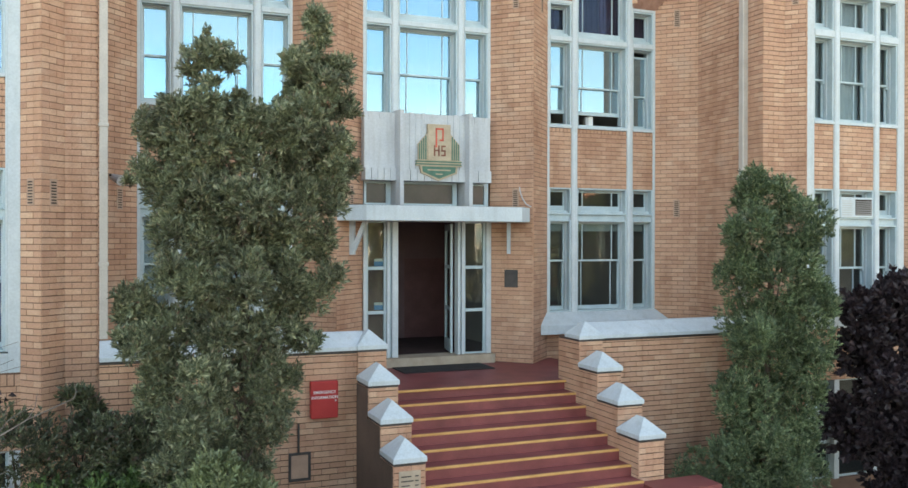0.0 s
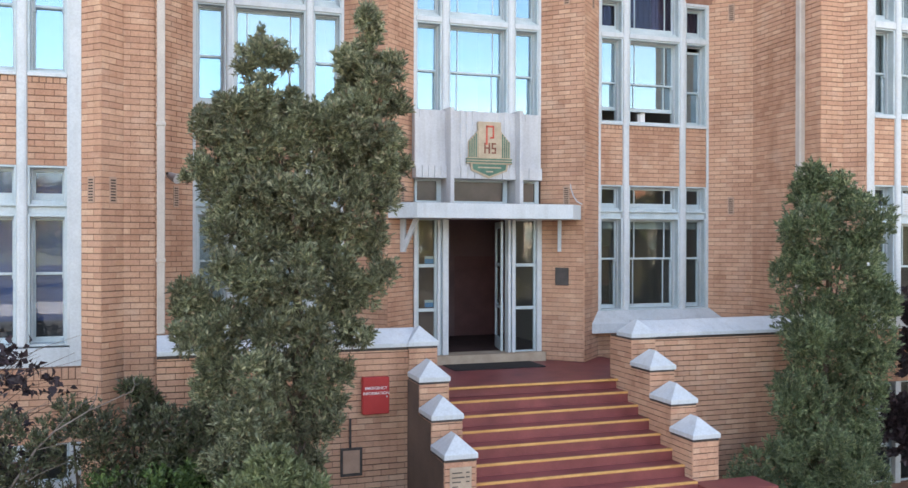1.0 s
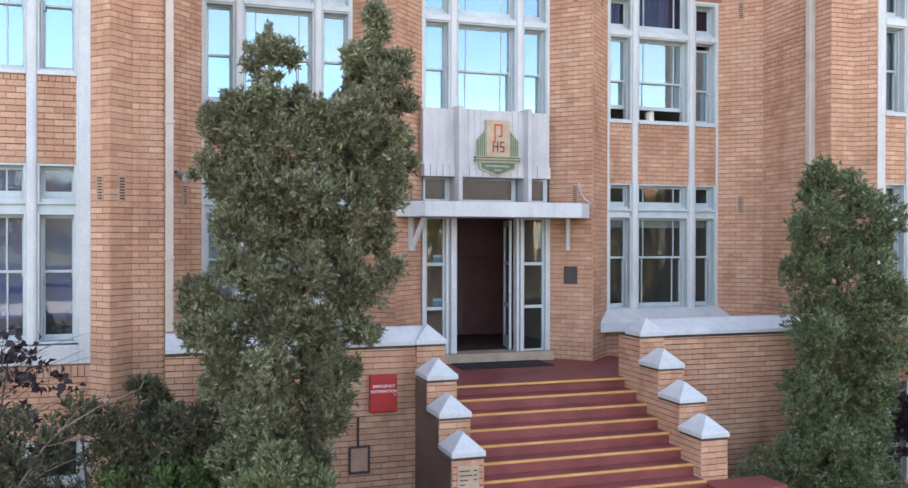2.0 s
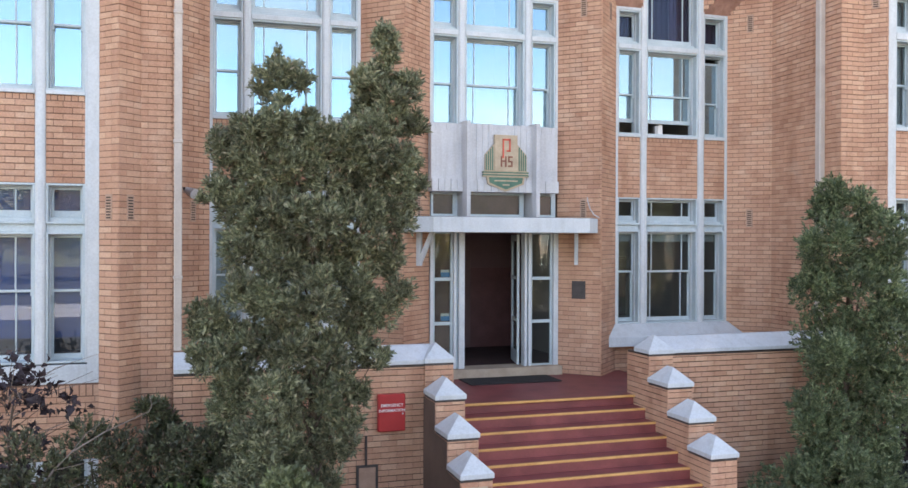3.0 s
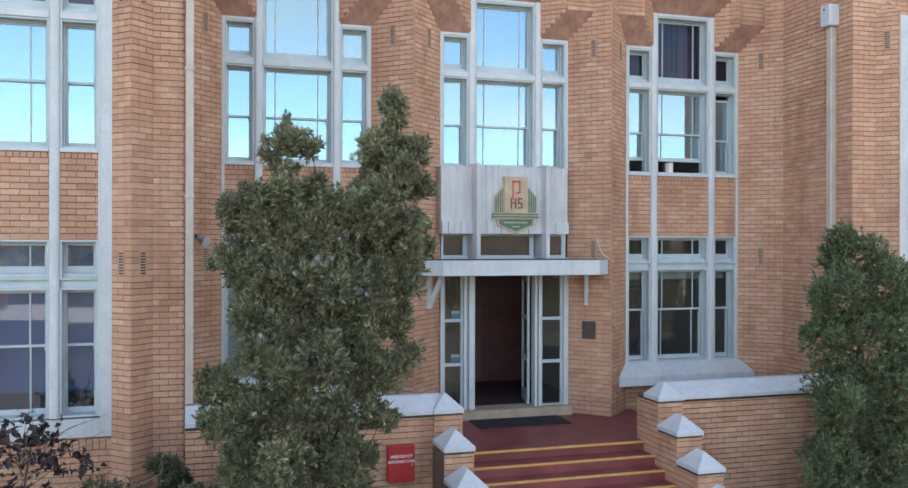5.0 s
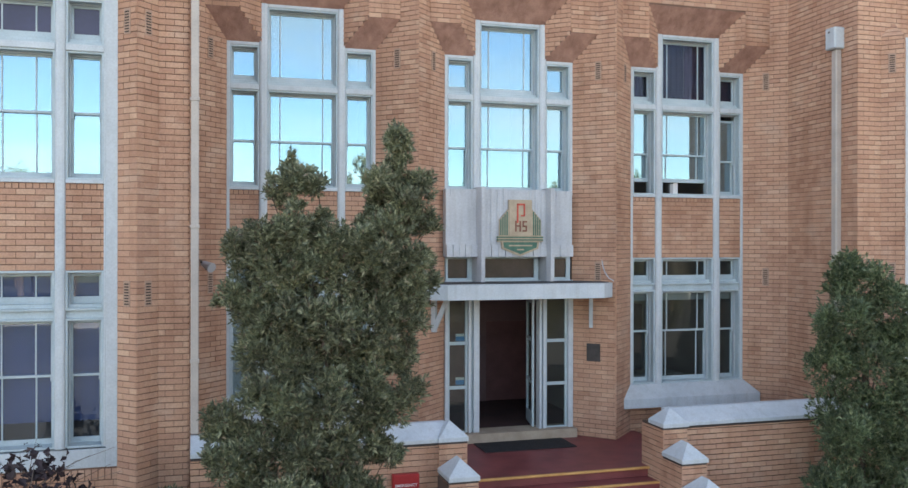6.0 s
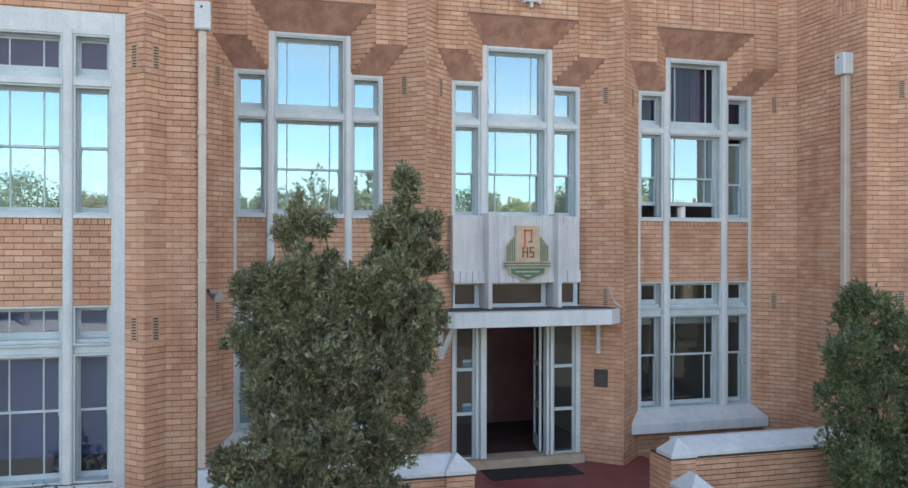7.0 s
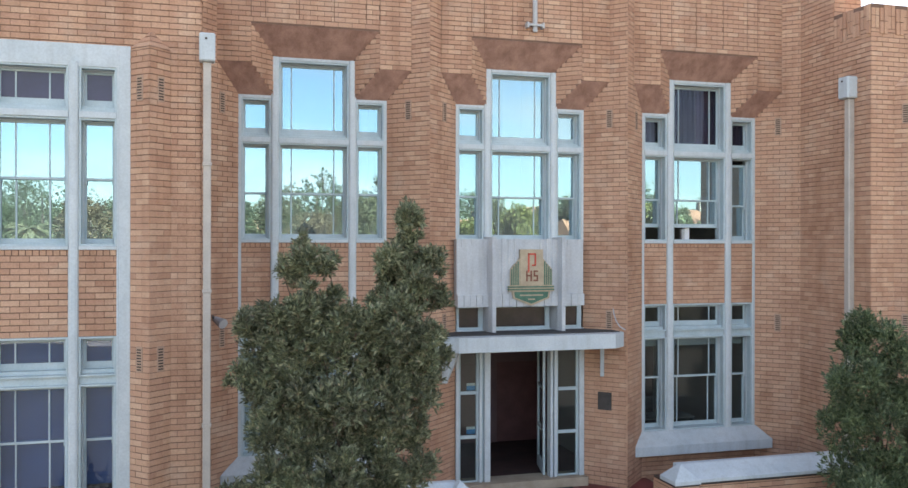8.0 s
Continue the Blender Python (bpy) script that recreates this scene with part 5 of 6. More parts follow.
def crown(name, lobes, count, size, material, parent, seed, tuft=9, shell=0.55, slim=(0.26, 0.38), flat=False, erect=False):
    """Leaves in tufts on and in a set of lobes (x, y, z, radius)."""
    rng = np.random.default_rng(seed)
    lobes = np.array(lobes, float)
    weight = lobes[:, 3] ** 2
    tufts = count // tuft
    pick = rng.choice(len(lobes), tufts, p=weight / weight.sum())
    d = rng.normal(size=(tufts, 3))
    d /= np.linalg.norm(d, axis=1)[:, None]
    r = lobes[pick, 3] * (shell + (1.10 - shell) * rng.random(tufts) ** 0.75) * np.where(rng.random(tufts) < 0.07, 1.14, 1.0)
    bumpy = 1 + 0.16 * np.sin(d[:, 0] * 9 + pick) * np.sin(d[:, 2] * 8 + pick * 2)
    c = lobes[pick, :3] + d * (r * bumpy)[:, None] * np.array([1, 1, 1.08])
    axis = d * 0.75 + np.array([0, 0, 0.55]) + rng.normal(size=(tufts, 3)) * 0.25
    axis /= np.linalg.norm(axis, axis=1)[:, None]
    cc, aa = np.repeat(c, tuft, axis=0), np.repeat(axis, tuft, axis=0)
    k = len(cc)
    spread = rng.normal(size=(k, 3))
    spread -= aa * (spread * aa).sum(1)[:, None]
    spread /= np.linalg.norm(spread, axis=1)[:, None]
    up = aa * rng.uniform(0.25, 0.9, k)[:, None] + spread * rng.uniform(0.5, 1.0, k)[:, None]
    up /= np.linalg.norm(up, axis=1)[:, None]
    if erect:       # stiff upright leaves in rosettes at the shoot ends, turned every way
        up = aa * rng.uniform(0.5, 1.0, k)[:, None] + spread * rng.uniform(0.2, 0.85, k)[:, None]
        up /= np.linalg.norm(up, axis=1)[:, None]
        aa = aa * 0.6 + rng.normal(size=(k, 3)) * 0.55 + np.array([0, 0, 0.15])
    nrm = aa - up * (aa * up).sum(1)[:, None]
    nrm /= np.linalg.norm(nrm, axis=1)[:, None] + 1e-9
    start = cc + np.repeat(axis, tuft, axis=0) * (rng.random(k)[:, None] - 0.5) * size * 1.3
    return leaf_mesh(name, start, nrm, up, size, material, parent, rng, droop=0.06 if erect else 0.25, slim=slim, flat=flat)


def limb(bm, points, r0, r1):
    for i, (a, b) in enumerate(zip(points, points[1:])):
        n = len(points) - 1
        tube(bm, a, b, r0 + (r1 - r0) * i / n, r0 + (r1 - r0) * (i + 1) / n, 9)
    return bm


def tree(label, base, lobes, count, size, material, seed, slim=(0.24, 0.34)):
    t = thing("tree", label, "tree", base)
    b = Vector(base)
    rng = random.Random(seed)
    top = max(l[2] for l in lobes) - b.z
    mid = Vector((sum(l[0] for l in lobes) / len(lobes) - b.x, sum(l[1] for l in lobes) / len(lobes) - b.y, 0))
    bm = limb(bmesh.new(), [(0, 0.1, 0), (mid.x * 0.3, mid.y * 0.3 + 0.15, top * 0.3), (mid.x * 0.8, mid.y * 0.8 + 0.15, top * 0.6), (mid.x, mid.y + 0.1, top * 0.8)], 0.10, 0.02)
    part("trunk", bm, BARK, t)
    for l in lobes[::8]:
        if rng.random() < 0.3:
            h = max(0.4, (l[2] - b.z) * 0.72)
            k = h / top
            s = Vector((mid.x * k, mid.y * k, h))
            e = Vector((l[0] - b.x, l[1] - b.y + 0.2, l[2] - b.z))
            part("limb", limb(bmesh.new(), [s, s.lerp(e, 0.5) + Vector((0, 0, -0.05)), e], 0.016, 0.004), BARK, t)
    crown("crown", [(x - b.x, y - b.y, z - b.z, r) for x, y, z, r in lobes], count, size, material, t, seed, tuft=10, shell=0.5, slim=slim, erect=True)
    return t


TREE_Y = 10.2
L_LOBES = [(1.07, 4.44, 0.17), (0.90, 4.36, 0.15), (1.29, 4.40, 0.15), (1.07, 4.61, 0.1), (1.20, 4.55, 0.10), (0.79, 4.45, 0.07), (1.41, 4.47, 0.07), (1.04, 4.75, 0.06), (1.02, 4.18, 0.1), (1.11, 4.14, 0.09), (1.47, 4.03, 0.11), (2.30, 4.99, 0.19), (2.22, 4.9, 0.13), (2.41, 4.9, 0.14),
           (2.35, 4.72, 0.13), (2.33, 4.5, 0.26), (2.06, 4.46, 0.2), (2.62, 4.40, 0.2), (2.55, 4.44, 0.18), (1.94, 4.42, 0.09), (2.39, 4.22, 0.23), (2.18, 4.25, 0.19), (1.98, 4.0, 0.16), (2.66, 3.96, 0.18), (2.46, 3.99, 0.25), (2.83, 3.97, 0.08), (2.21, 3.87, 0.26),
           (0.5, 3.68, 0.22), (0.77, 3.82, 0.24), (1.03, 3.86, 0.21), (1.29, 3.84, 0.23), (1.56, 3.78, 0.21), (1.83, 3.7, 0.22), (2.11, 3.6, 0.29), (2.46, 3.54, 0.23), (2.65, 3.46, 0.15), (2.76, 3.2, 0.13), (0.58, 3.35, 0.27), (0.9, 3.44, 0.32),
           (1.29, 3.38, 0.35), (1.7, 3.33, 0.35), (2.11, 3.2, 0.35), (2.46, 3.14, 0.28), (0.41, 3.13, 0.12), (0.29, 3.0, 0.08), (0.65, 2.9, 0.3), (1.03, 2.85, 0.35), (1.5, 2.79, 0.35), (1.97, 2.72, 0.35), (2.39, 2.78, 0.25), (2.59, 2.93, 0.15),
           (0.68, 2.45, 0.29), (1.03, 2.38, 0.34), (1.5, 2.31, 0.35), (1.98, 2.24, 0.35), (2.38, 2.32, 0.23), (0.66, 1.99, 0.22), (2.51, 1.96, 0.17), (0.97, 1.86, 0.32), (1.43, 1.85, 0.37), (1.98, 1.77, 0.35), (2.34, 1.69, 0.25), (0.32, 1.73, 0.19),
           (0.21, 1.54, 0.14), (0.3, 1.22, 0.21), (0.21, 1.23, 0.12), (0.52, 1.46, 0.25), (0.71, 1.32, 0.32), (1.17, 1.31, 0.35), (1.64, 1.22, 0.35), (2.0, 1.27, 0.3), (2.26, 1.14, 0.13), (0.65, 0.88, 0.29), (1.04, 0.79, 0.34), (1.5, 0.7, 0.37),
           (1.84, 0.74, 0.28), (2.04, 0.7, 0.11), (0.54, 0.55, 0.25), (0.91, 0.26, 0.34), (1.40, 0.16, 0.37), (1.74, 0.26, 0.25), (1.92, 0.44, 0.12), (0.75, -0.19, 0.32), (1.17, -0.36, 0.37), (1.58, -0.34, 0.28), (1.31, -0.96, 0.44), (1.58, -0.93, 0.3),
           (1.04, -0.86, 0.39)]
R_LOBES = [(9.82, 3.2, 0.3), (10.11, 3.02, 0.45), (9.63, 2.45, 0.5), (10.42, 2.55, 0.55), (9.57, 1.72, 0.46), (10.2, 1.7, 0.75), (10.7, 1.31, 0.4), (9.5, 0.8, 0.42), (10.2, 0.57, 0.85), (10.8, 0.35, 0.4),
           (9.65, -0.24, 0.62), (10.5, -0.4, 0.62), (9.65, -1.17, 0.67), (10.4, -1.24, 0.64), (10.0, -2.1, 0.7)]


def deep(rows, y, spread, seed):
    """Lobes at a depth, each broken up into lumps."""
    rng = random.Random(seed)
    out = []
    for x, z, r in rows:
        yc = y + rng.uniform(-spread, spread)
        out.append((x, yc, z, r * 0.74))
        for _ in range(7):
            d = Vector((rng.gauss(0, 1), rng.gauss(0, 1) - 0.3, rng.gauss(0, 1) * 0.8 + 0.25)).normalized() * r * rng.uniform(0.60, 0.90)
            out.append((x + d.x, yc + d.y, z + d.z, r * rng.uniform(0.24, 0.40)))
    return out


L_LOBES = [(x, z - (0.10 if z > 3.5 else 0.05), r * (0.78 if z > 4.7 else 0.9 if z > 3.95 else 1.0)) for x, z, r in L_LOBES]
tree("tall bushy evergreen tree with two leading shoots before the facade", (1.5, TREE_Y, BASE), deep(L_LOBES, TREE_Y, 0.26, 1), 230000, 0.071, LEAF, 3)
tree("narrow bushy evergreen tree beside the terrace wall", (10.0, 11.2, BASE), deep(R_LOBES, 11.2, 0.28, 2), 122000, 0.076, LEAF_DARK, 4)
P_LOBES = [(12.9, 1.26, 0.55), (12.35, 1.0, 0.5), (12.3, 0.3, 0.5), (12.2, -1.0, 0.6), (13.2, -2.0, 0.9), (13.0, 0.24, 0.85), (12.6, -0.54, 0.85), (13.0, -1.39, 0.9), (13.4, 1.0, 0.8)]
tree("dark purple-leaved small tree beside the wing", (12.8, 11.3, BASE), deep(P_LOBES, 11.3, 0.25, 5), 30000, 0.125, LEAF_PURPLE, 6, slim=(0.55, 0.8))


def shrub(label, base, lobes, count, size, material, seed):
    s = thing("shrub", label, "shrub", base)
    b = Vector(base)
    for l in lobes[::8]:
        part("stem", limb(bmesh.new(), [(0, 0, 0), ((l[0] - b.x) * 0.6, (l[1] - b.y) * 0.6, (l[2] - b.z) * 0.7), (l[0] - b.x, l[1] - b.y, l[2] - b.z)], 0.03, 0.01), BARK, s)
    crown("foliage", [(x - b.x, y - b.y, z - b.z, r) for x, y, z, r in lobes], count, size, material, s, seed, erect=True)
    return s


shrub("dull green sprawling shrub in the bed", (-0.8, 11.2, BASE), deep([(-1.53, -0.2, 0.5), (-0.97, -0.1, 0.45), (-0.32, -0.2, 0.5), (-1.2, -1.1, 0.8), (-0.3, -1.2, 0.8), (-2.2, -0.8, 0.7), (0.25, -0.15, 0.45), (0.7, -0.1, 0.45), (0.1, -0.8, 0.6)], 11.1, 0.3, 8), 46000, 0.066, LEAF_BED, 9)
shrub("fresh green low shrub under the tree", (0.6, 10.9, BASE), deep([(-0.5, -0.68, 0.3), (0.0, -0.62, 0.32), (0.42, -0.65, 0.32), (0.9, -0.8, 0.4), (0.0, -1.2, 0.6), (0.5, -1.5, 0.7)], 10.8, 0.15, 10), 24000, 0.06, LEAF_BRIGHT, 11)
shrub("rounded green shrub beside the stairs", (9.0, 11.6, BASE), deep([(8.9, -1.35, 0.45), (9.3, -1.1, 0.45), (8.6, -1.6, 0.4), (9.1, -1.9, 0.6)], 11.4, 0.2, 12), 16000, 0.06, LEAF_DARK, 13)


shrub("grey-green leafy shrub against the base of the wall", (0.4, 11.3, BASE), deep([(0.05, -0.02, 0.20), (0.40, -0.06, 0.26), (0.72, -0.16, 0.26), (0.5, -0.6, 0.45), (0.1, -0.6, 0.4)], 11.3, 0.1, 14), 16000, 0.085, LEAF, 15)
shrub("wilted dark bush with drooping top leaves in the bed", (-0.2, 11.6, BASE), deep([(-0.38, 0.40, 0.10), (-0.25, 0.34, 0.13), (-0.12, 0.19, 0.12), (-0.2, -0.06, 0.2)], 11.6, 0.06, 16), 3200, 0.085, LEAF_BED, 17)

# sapling with purple leaves and bare twigs
sap = thing("sapling", "thin sapling with bare twigs and large purple leaves", "sapling", (-1.95, 11.6, BASE))
rng = random.Random(21)
part("stem", limb(bmesh.new(), [(0, 0, 0), (0.05, 0.02, 1.6), (0.02, 0, 3.1), (0.12, 0.02, 3.9)], 0.028, 0.008), BARK, sap)
for k in range(28):
    a = Vector((rng.uniform(-0.02, 0.08), rng.uniform(-0.03, 0.05), rng.uniform(2.7, 3.6)))
    b = a + Vector((rng.uniform(-0.4, 1.1), rng.uniform(-0.25, 0.2), rng.uniform(-0.1, 0.7)))
    m = a.lerp(b, 0.5) + Vector((0, rng.uniform(-0.06, 0.06), rng.uniform(0.02, 0.14)))
    part("twig", limb(bmesh.new(), [a, m, b], 0.006, 0.002), TWIG if k % 2 else BARK, sap)
crown("leaves", [(0.1, 0, 4.0, 0.16), (0.3, 0.05, 3.92, 0.15), (-0.1, 0, 3.8, 0.18), (0.2, 0.05, 3.72, 0.16), (0.52, 0, 3.62, 0.13), (0.75, 0, 3.48, 0.13), (0.35, 0, 3.5, 0.14)], 230, 0.12, LEAF_PURPLE, sap, 22, tuft=3, slim=(0.5, 0.8))
crown("leaves", [(-0.1, 0, 3.45, 0.26), (0.15, 0, 3.3, 0.25), (0.05, -0.1, 3.0, 0.34), (0.35, -0.1, 2.8, 0.3), (0.0, 0, 2.5, 0.4)], 300, 0.11, LEAF_PURPLE, sap, 23, tuft=3, slim=(0.5, 0.8))
dead = thing("dead_branch", "bare grey branch arching over the bed", "branch", (-1.5, 10.6, BASE))
bow = [Vector(p) for p in ((-0.35, 0, 0), (-0.12, 0.03, 2.45), (0.17, 0.08, 2.92), (0.36, 0.1, 3.11), (0.72, 0.12, 3.32), (1.18, 0.15, 3.51))]
part("bough", limb(bmesh.new(), bow, 0.016, 0.005), TWIG, dead)
for p, q, r in ((bow[3], (0.52, 0.1, 3.32), (0.80, 0.12, 3.50)), (bow[4], (0.79, 0.14, 3.45), (0.81, 0.15, 3.60)), (bow[5], (1.21, 0.16, 3.58), (1.18, 0.17, 3.70)), (bow[2], (0.5, 0.08, 2.98), (0.83, 0.1, 3.05)), (bow[1], (0.2, 0.02, 2.66), (0.55, 0.0, 2.80))):
    part("twig", limb(bmesh.new(), [p, q, r], 0.006, 0.0025), TWIG, dead)

# ---- what stands across the street, seen in the window glass ----
def far_tree(x, y, top, r, seed, material, shape="dome"):
    """A street tree whose crown reaches the height top: a dome, flat tiers on a mast, or open plates on long limbs."""
    t = thing("street_tree", {"dome": "large leafy tree across the street", "tier": "tall conifer with flat tiers of branches across the street", "open": "gum tree with open plates of foliage across the street"}[shape], "tree", (x, y, BASE), "street trees")
    rng, h = random.Random(seed), top - BASE
    part("trunk", limb(bmesh.new(), [(0, 0, 0), (0.1, 0, h * 0.3), (0, 0.1, h * 0.72), (0.05, 0, h * 0.93)], 0.32, 0.06), BARK, t)
    if shape == "tier":
        lobes = []
        for k in range(7):
            z, reach = h * (0.985 - 0.055 * k), r * (0.08 + 0.19 * k)
            for m in range(3 + 2 * k):
                a = m * math.tau / (3 + 2 * k) + k
                lobes.append((reach * math.cos(a) * rng.uniform(0.5, 1.05), reach * math.sin(a) * rng.uniform(0.5, 1.0), z + rng.uniform(-0.15, 0.15), 0.20 + 0.11 * k))
    elif shape == "open":
        lobes = [(rng.uniform(-r, r) * 0.85, rng.uniform(-r, r) * 0.6, h * rng.uniform(0.55, 0.93), r * rng.uniform(0.22, 0.40)) for _ in range(13)]
        lobes.append((0, 0, h - r * 0.30, r * 0.30))
    else:
        lobes = [(0, 0, h - r * 0.62, r * 0.60)]
        for _ in range(26):
            a, e = rng.uniform(0, math.tau), rng.uniform(-0.5, 1.35)
            lobes.append((r * 0.72 * math.cos(a) * math.cos(e), r * 0.72 * math.sin(a) * math.cos(e), h - r * 1.02 + r * 0.70 * math.sin(e), r * rng.uniform(0.22, 0.36)))
        lobes += [(rng.uniform(-0.7, 0.7) * r, rng.uniform(-0.5, 0.5) * r, h * rng.uniform(0.3, 0.6), r * 0.45) for _ in range(5)]
    for q in lobes[:24:3]:
        part("limb", limb(bmesh.new(), [(0, 0, min(h * 0.6, q[2] * 0.75)), (q[0] * 0.5, q[1] * 0.5, q[2] * 0.9), q[:3]], 0.09, 0.03), BARK, t)
    crown("crown", lobes, 10500, 0.20, material, t, seed, tuft=6, shell=0.45, slim=(0.7, 1.0), flat=True)
    return t


def opposite(bearing, away, rise, back=31.2):
    """The ground place and top height of what the glass shows at a bearing and rise in degrees, away metres off."""
    return away * math.sin(radians(bearing)), back - away * math.cos(radians(bearing)), 4.5 + away * math.tan(radians(rise))


for k, (bearing, away, rise, r, mat, shape) in enumerate((
        (6.9, 108, 4.8, 4.6, LEAF_FAR_DARK, "tier"), (4.6, 98, 3.5, 4.2, LEAF_FAR, "dome"), (8.9, 99, 3.4, 4.0, LEAF_FAR, "dome"), (6.8, 90, 2.5, 3.6, LEAF_FAR_RUST, "dome"),
        (1.6, 112, 2.9, 4.0, LEAF_FAR_DARK, "dome"), (3.2, 118, 2.8, 3.6, LEAF_FAR, "open"), (10.7, 104, 4.9, 3.4, LEAF_FAR, "open"), (10.4, 96, 2.9, 3.6, LEAF_FAR, "dome"),
        (14.6, 118, 3.5, 4.4, LEAF_FAR_DARK, "dome"), (16.6, 124, 3.6, 4.0, LEAF_FAR_DARK, "dome"), (16.9, 92, 1.9, 2.6, LEAF_FAR_GOLD, "dome"),
        (18.3, 112, 3.2, 3.0, LEAF_FAR, "open"), (19.9, 96, 2.7, 3.0, LEAF_FAR_GOLD, "dome"), (21.4, 104, 2.6, 2.8, LEAF_FAR, "dome"), (23.0, 118, 3.1, 3.4, LEAF_FAR_DARK, "dome"),
        (25.4, 100, 6.4, 4.4, LEAF_FAR, "open"), (28.0, 112, 3.9, 3.6, LEAF_FAR_DARK, "dome"), (28.3, 92, 2.5, 2.8, LEAF_FAR_GOLD, "dome"), (30.3, 90, 2.4, 2.8, LEAF_PALE, "open"),
        (33.5, 112, 3.4, 4.6, LEAF_FAR, "dome"))):
    x, y, top = opposite(bearing, away, rise)
    far_tree(x, y, top, r, 300 + k, mat, shape)
for k, (bearing, away, rise, r, mat, shape) in enumerate((
        (-10.5, 150, 4.2, 6.0, LEAF_FAR_DARK, "dome"), (-9.6, 112, 3.6, 5.0, LEAF_FAR_DARK, "dome"), (-12.6, 114, 3.1, 4.6, LEAF_FAR_DARK, "dome"), (-7.3, 104, 2.9, 3.6, LEAF_FAR_RUST, "dome"), (-5.3, 116, 3.0, 3.6, LEAF_FAR_DARK, "dome"), (-14.8, 118, 3.0, 5.0, LEAF_FAR, "dome"), (-2.0, 118, 3.2, 4.6, LEAF_FAR, "dome"))):
    x, y, top = opposite(bearing, away, rise, 26.3)
    far_tree(x, y, top, r, 350 + k, mat, shape)
# palm on the verge
px, py, ptop = opposite(-10.3, 84, 1.6, 26.3)
palm = thing("palm_tree", "palm with arching fronds across the street", "tree", (px, py, BASE), "street trees")
part("trunk", limb(bmesh.new(), [(0, 0, 0), (0.1, 0, 4), (0.05, 0, ptop - BASE - 1.2)], 0.28, 0.2), BARK, palm)
for k in range(22):
    a, up = k * 2.4, 0.9 - 0.05 * k
    frond = bmesh.new()
    tip = [(math.cos(a) * 2.3 * f, math.sin(a) * 2.3 * f, ptop - BASE - 1.2 + 2.2 * f * up - 1.7 * f * f) for f in (0, 0.35, 0.7, 1.0)]
    for (x0, y0, z0), (x1, y1, z1), w0, w1 in zip(tip, tip[1:], (0.10, 0.32, 0.26), (0.32, 0.26, 0.03)):
        sx, sy = -math.sin(a), math.cos(a)
        for s in (-1, 1):
            frond.faces.new([frond.verts.new(v) for v in ((x0, y0, z0), (x1, y1, z1), (x1 + s * sx * w1, y1 + s * sy * w1, z1 - w1 * 0.5), (x0 + s * sx * w0, y0 + s * sy * w0, z0 - w0 * 0.5))])
    part("frond", frond, LEAF_FAR, palm)
rng = random.Random(77)
for k in range(13):
    x = 2 + k * 4.0 + rng.uniform(-1, 1)
    h = thing("hedge_bush", "dense dark bush along the street", "bush", (x, -24 - rng.uniform(0, 4), BASE), "street bushes")
    crown("foliage", [(rng.uniform(-1.4, 1.4), rng.uniform(-0.8, 0.8), rng.uniform(0.6, 3.6), rng.uniform(0.9, 1.5)) for _ in range(7)], 2200, 0.40, LEAF_SHRUB, h, 500 + k, tuft=6)


def house(x, y, top, turn, w=11, d=8):
    o = thing("house", "pale house with a red tiled hip roof and chimney", "house", (x, y, BASE), "houses")
    o.rotation_euler = (0, 0, radians(turn))
    h = top - BASE - 2.4
    part("walls", boxes((-w / 2, w / 2, -d / 2, d / 2, 0, h), bevel=0), HOUSE_WALL, o)
    bm = bmesh.new()
    e = [bm.verts.new(v) for v in ((-w / 2 - 0.5, -d / 2 - 0.5, h), (w / 2 + 0.5, -d / 2 - 0.5, h), (w / 2 + 0.5, d / 2 + 0.5, h), (-w / 2 - 0.5, d / 2 + 0.5, h))]
    r = [bm.verts.new((-w / 4, 0, h + 2.4)), bm.verts.new((w / 4, 0, h + 2.4))]
    for f in ((e[0], e[1], r[1], r[0]), (e[1], e[2], r[1]), (e[2], e[3], r[0], r[1]), (e[3], e[0], r[0]), (e[3], e[2], e[1], e[0])):
        bm.faces.new(f)
    part("roof", bm, ROOF_TILE, o)
    part("chimney", boxes((w * 0.18, w * 0.18 + 0.8, -0.5, 0.4, h + 0.8, h + 3.4), bevel=0), HOUSE_WALL, o)
    for z in [q for q in (h - 2.4, h - 5.4) if q > 0.3]:
        for wx in (-w * 0.3, 0, w * 0.3):
            p = part("window", boxes((wx - 0.7, wx + 0.7, d / 2 - 0.02, d / 2 + 0.04, z, z + 1.5)), WHITE, o)
            part("pane", boxes((wx - 0.6, wx + 0.6, d / 2 + 0.04, d / 2 + 0.05, z + 0.1, z + 1.4)), GLASS_CLEAR, p)


for bearing, away, rise, turn, w in ((2.7, 130, 1.4, 8, 7), (16.4, 118, 1.8, -12, 5), (20.8, 128, 2.5, 10, 5), (23.0, 100, 1.4, -8, 4), (30.9, 118, 2.3, 0, 4)):
    x, y, top = opposite(bearing, away, rise)
    house(x, y, top, turn, w)
# unseen pale ground, added to give the left wing's panes a bright patch
closed("car_park", "pale concrete slab across the street, added for a bright reflection", "pavement", [(-22, 2, -62, -46, BASE + 0.001, BASE + 0.02)], PALE_CONCRETE)

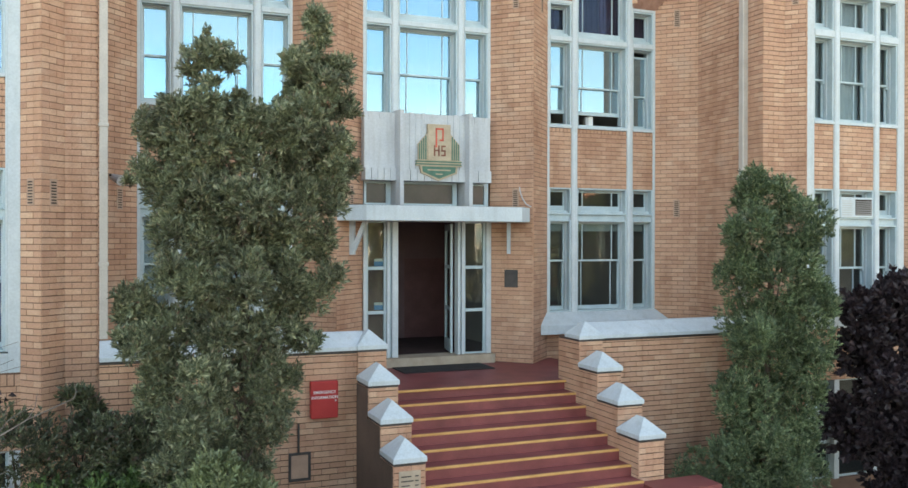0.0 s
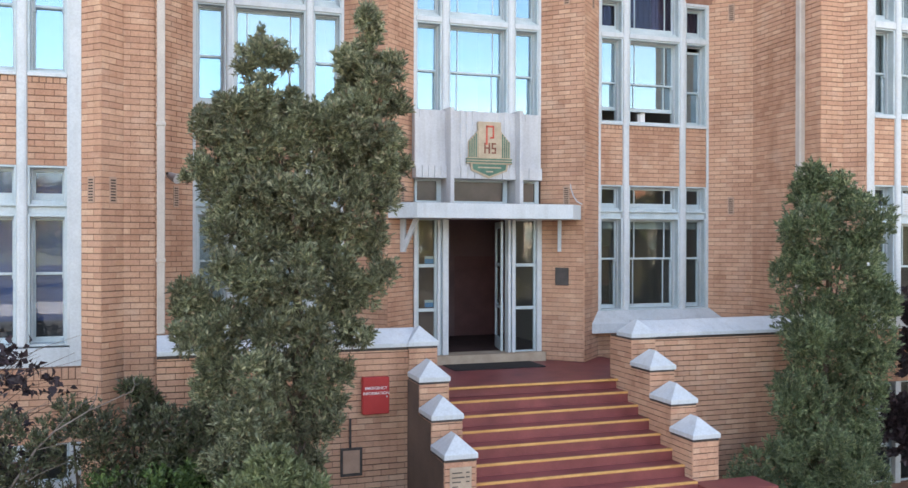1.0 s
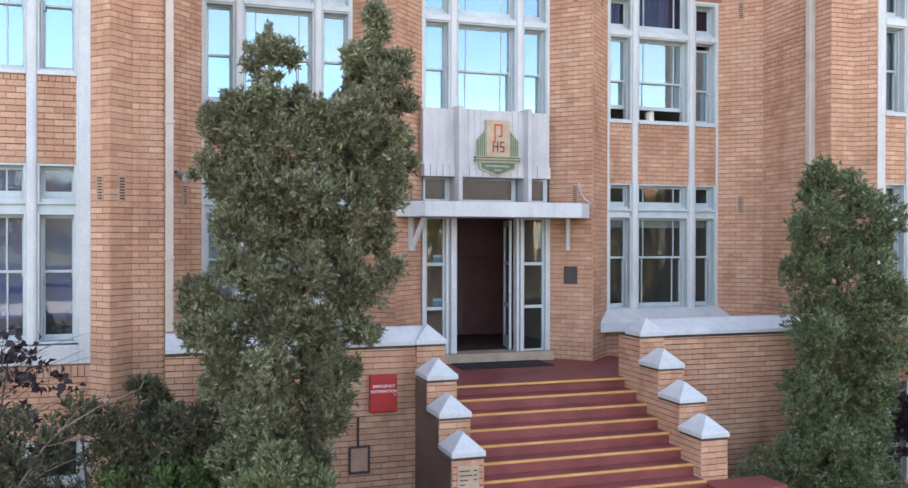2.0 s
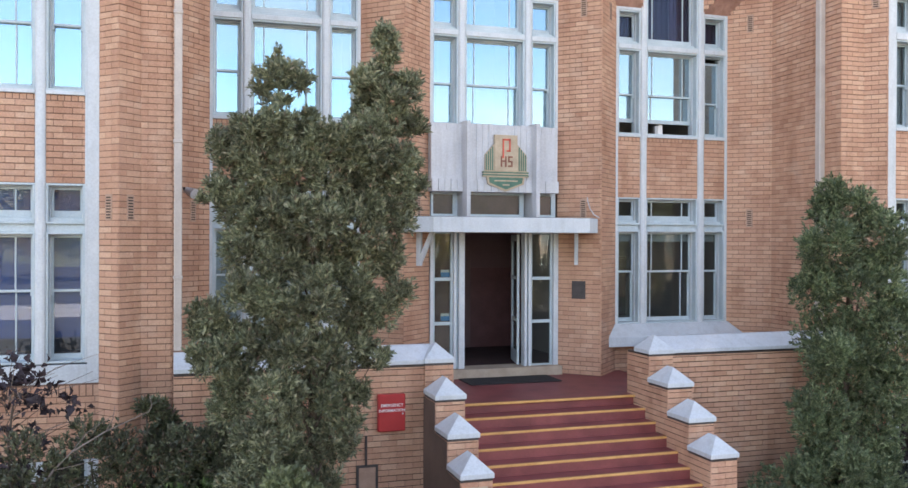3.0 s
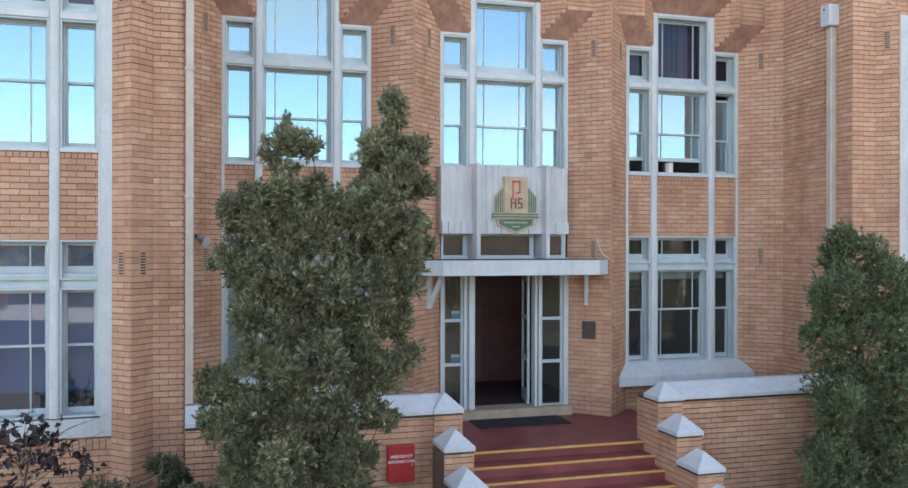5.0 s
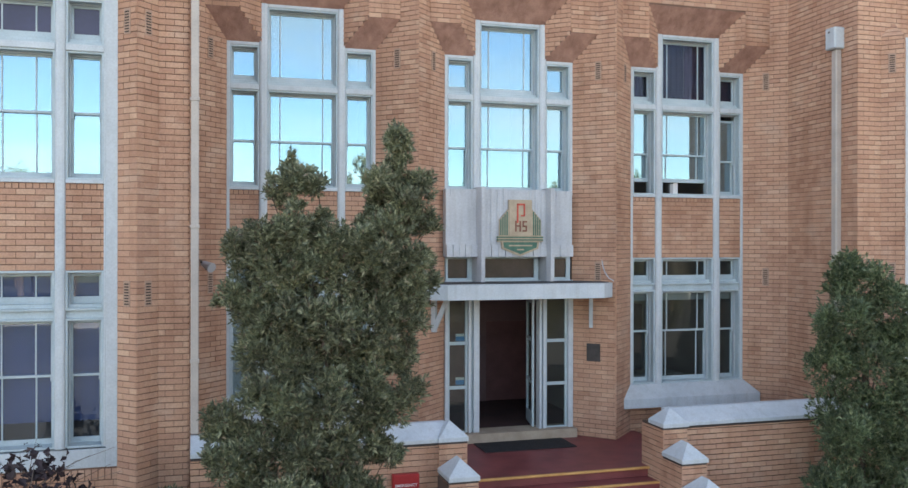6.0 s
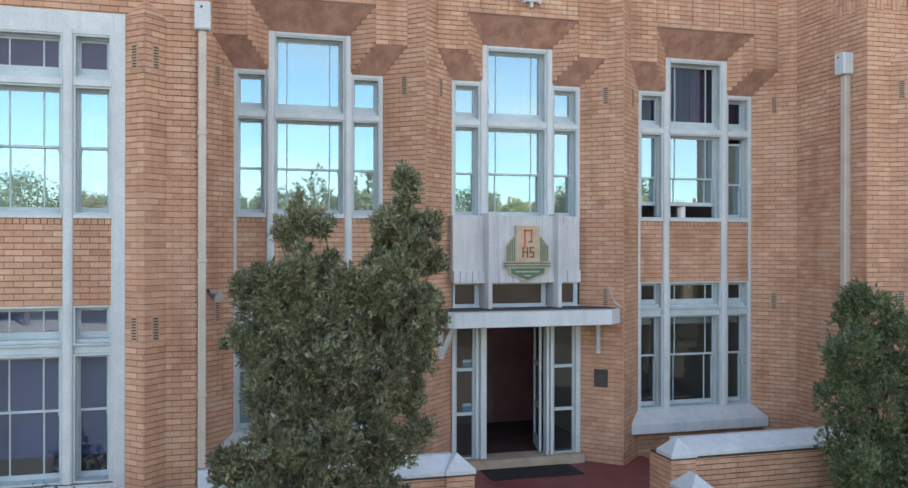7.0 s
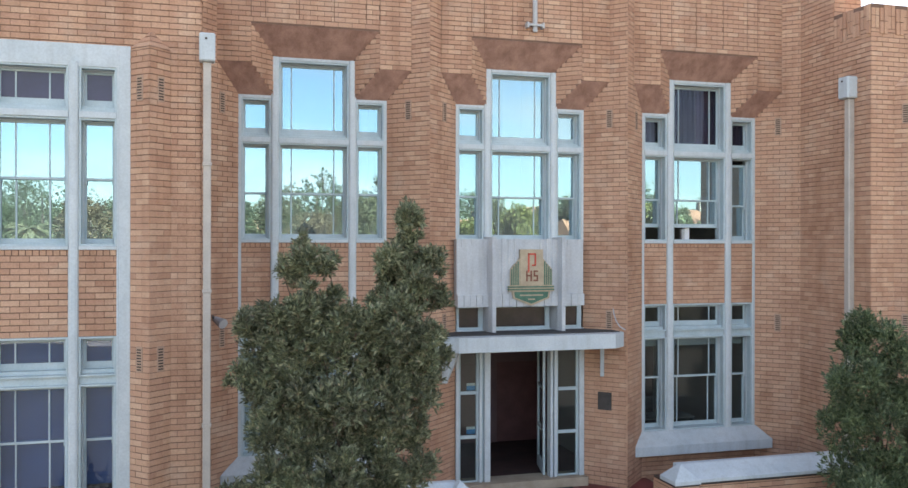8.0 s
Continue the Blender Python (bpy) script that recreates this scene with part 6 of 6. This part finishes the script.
# wooded hill on the horizon behind the street
bm = bmesh.new()
cols, rows = 320, 10
crest_z = lambda i, j: 15 + 4 * math.sin(i * 0.06) + 2 * math.sin(i * 0.23 + j) + 4 * noise.noise((i * 0.35, j * 0.9, 0)) + 2 * noise.noise((i * 0.9, j * 1.7, 5))
grid = [[bm.verts.new((-420 + 860 * i / cols, -150 - 25 * j + 6 * noise.noise((i * 0.5, j, 9)), BASE - 1 + (0 if j == 0 else crest_z(i, j) * min(1.0, j / 4)))) for i in range(cols + 1)] for j in range(rows)]
for j in range(rows - 1):
    for i in range(cols):
        bm.faces.new((grid[j][i], grid[j][i + 1], grid[j + 1][i + 1], grid[j + 1][i]))
rng = random.Random(78)
clumps = []
for _ in range(420):
    i, j = rng.randrange(110, 270), rng.randrange(1, 7)
    v = grid[j][i].co
    clumps.append((v.x + rng.uniform(-6, 6), v.y + rng.uniform(-10, 10), v.z + rng.uniform(0, 1.5), rng.uniform(2.0, 4.0)))
HILL = surface("wooded_hill", (0.10, 0.115, 0.065), (0.17, 0.17, 0.10), 0.12, 1.2, 0.95, 0.5)
tagged(part("backdrop_hill", bm, HILL), "low wooded hill on the horizon", "hill", kind="structure")
tagged(crown("hill_woods", clumps, 45000, 0.75, LEAF_FAR, None, 79, tuft=5, shell=0.6, slim=(0.7, 1.0), flat=True), "far woods covering the low hill", "woods", kind="stuff")

shrub("rounded pale green bush at the foot of the tree", (1.1, 9.6, BASE), deep([(1.12, -0.22, 0.34), (1.38, -0.45, 0.32), (0.9, -0.45, 0.32), (1.1, -0.9, 0.5), (1.1, -1.5, 0.6)], 9.45, 0.08, 31), 22000, 0.075, LEAF_PALE, 32)


# ---- bricks of the walls, last ----
for wall, (vs, fs) in LOOSE.items():
    tagged(raw("bricks", vs, fs, BRICK, wall), kind="stuff")
shared = {}
for wall, o, u, n, a, b, z0, z1, proud in PICKED:
    key = (round(b - a, 3), round(z1 - z0, 3))
    if key not in shared:
        bm = box(bmesh.new(), 0, b - a, -0.008, 0.02, 0, z1 - z0)
        shared[key] = bpy.data.meshes.new("brick")
        bm.to_mesh(shared[key])
        bm.free()
        shared[key].materials.append(BRICK)
    ob = new("brick", shared[key])
    ob.matrix_world = Matrix(((u[0], -n[0], 0, o[0] + u[0] * a), (u[1], -n[1], 0, o[1] + u[1] * a), (0, 0, 1, z0), (0, 0, 0, 1)))
    ob.parent = wall
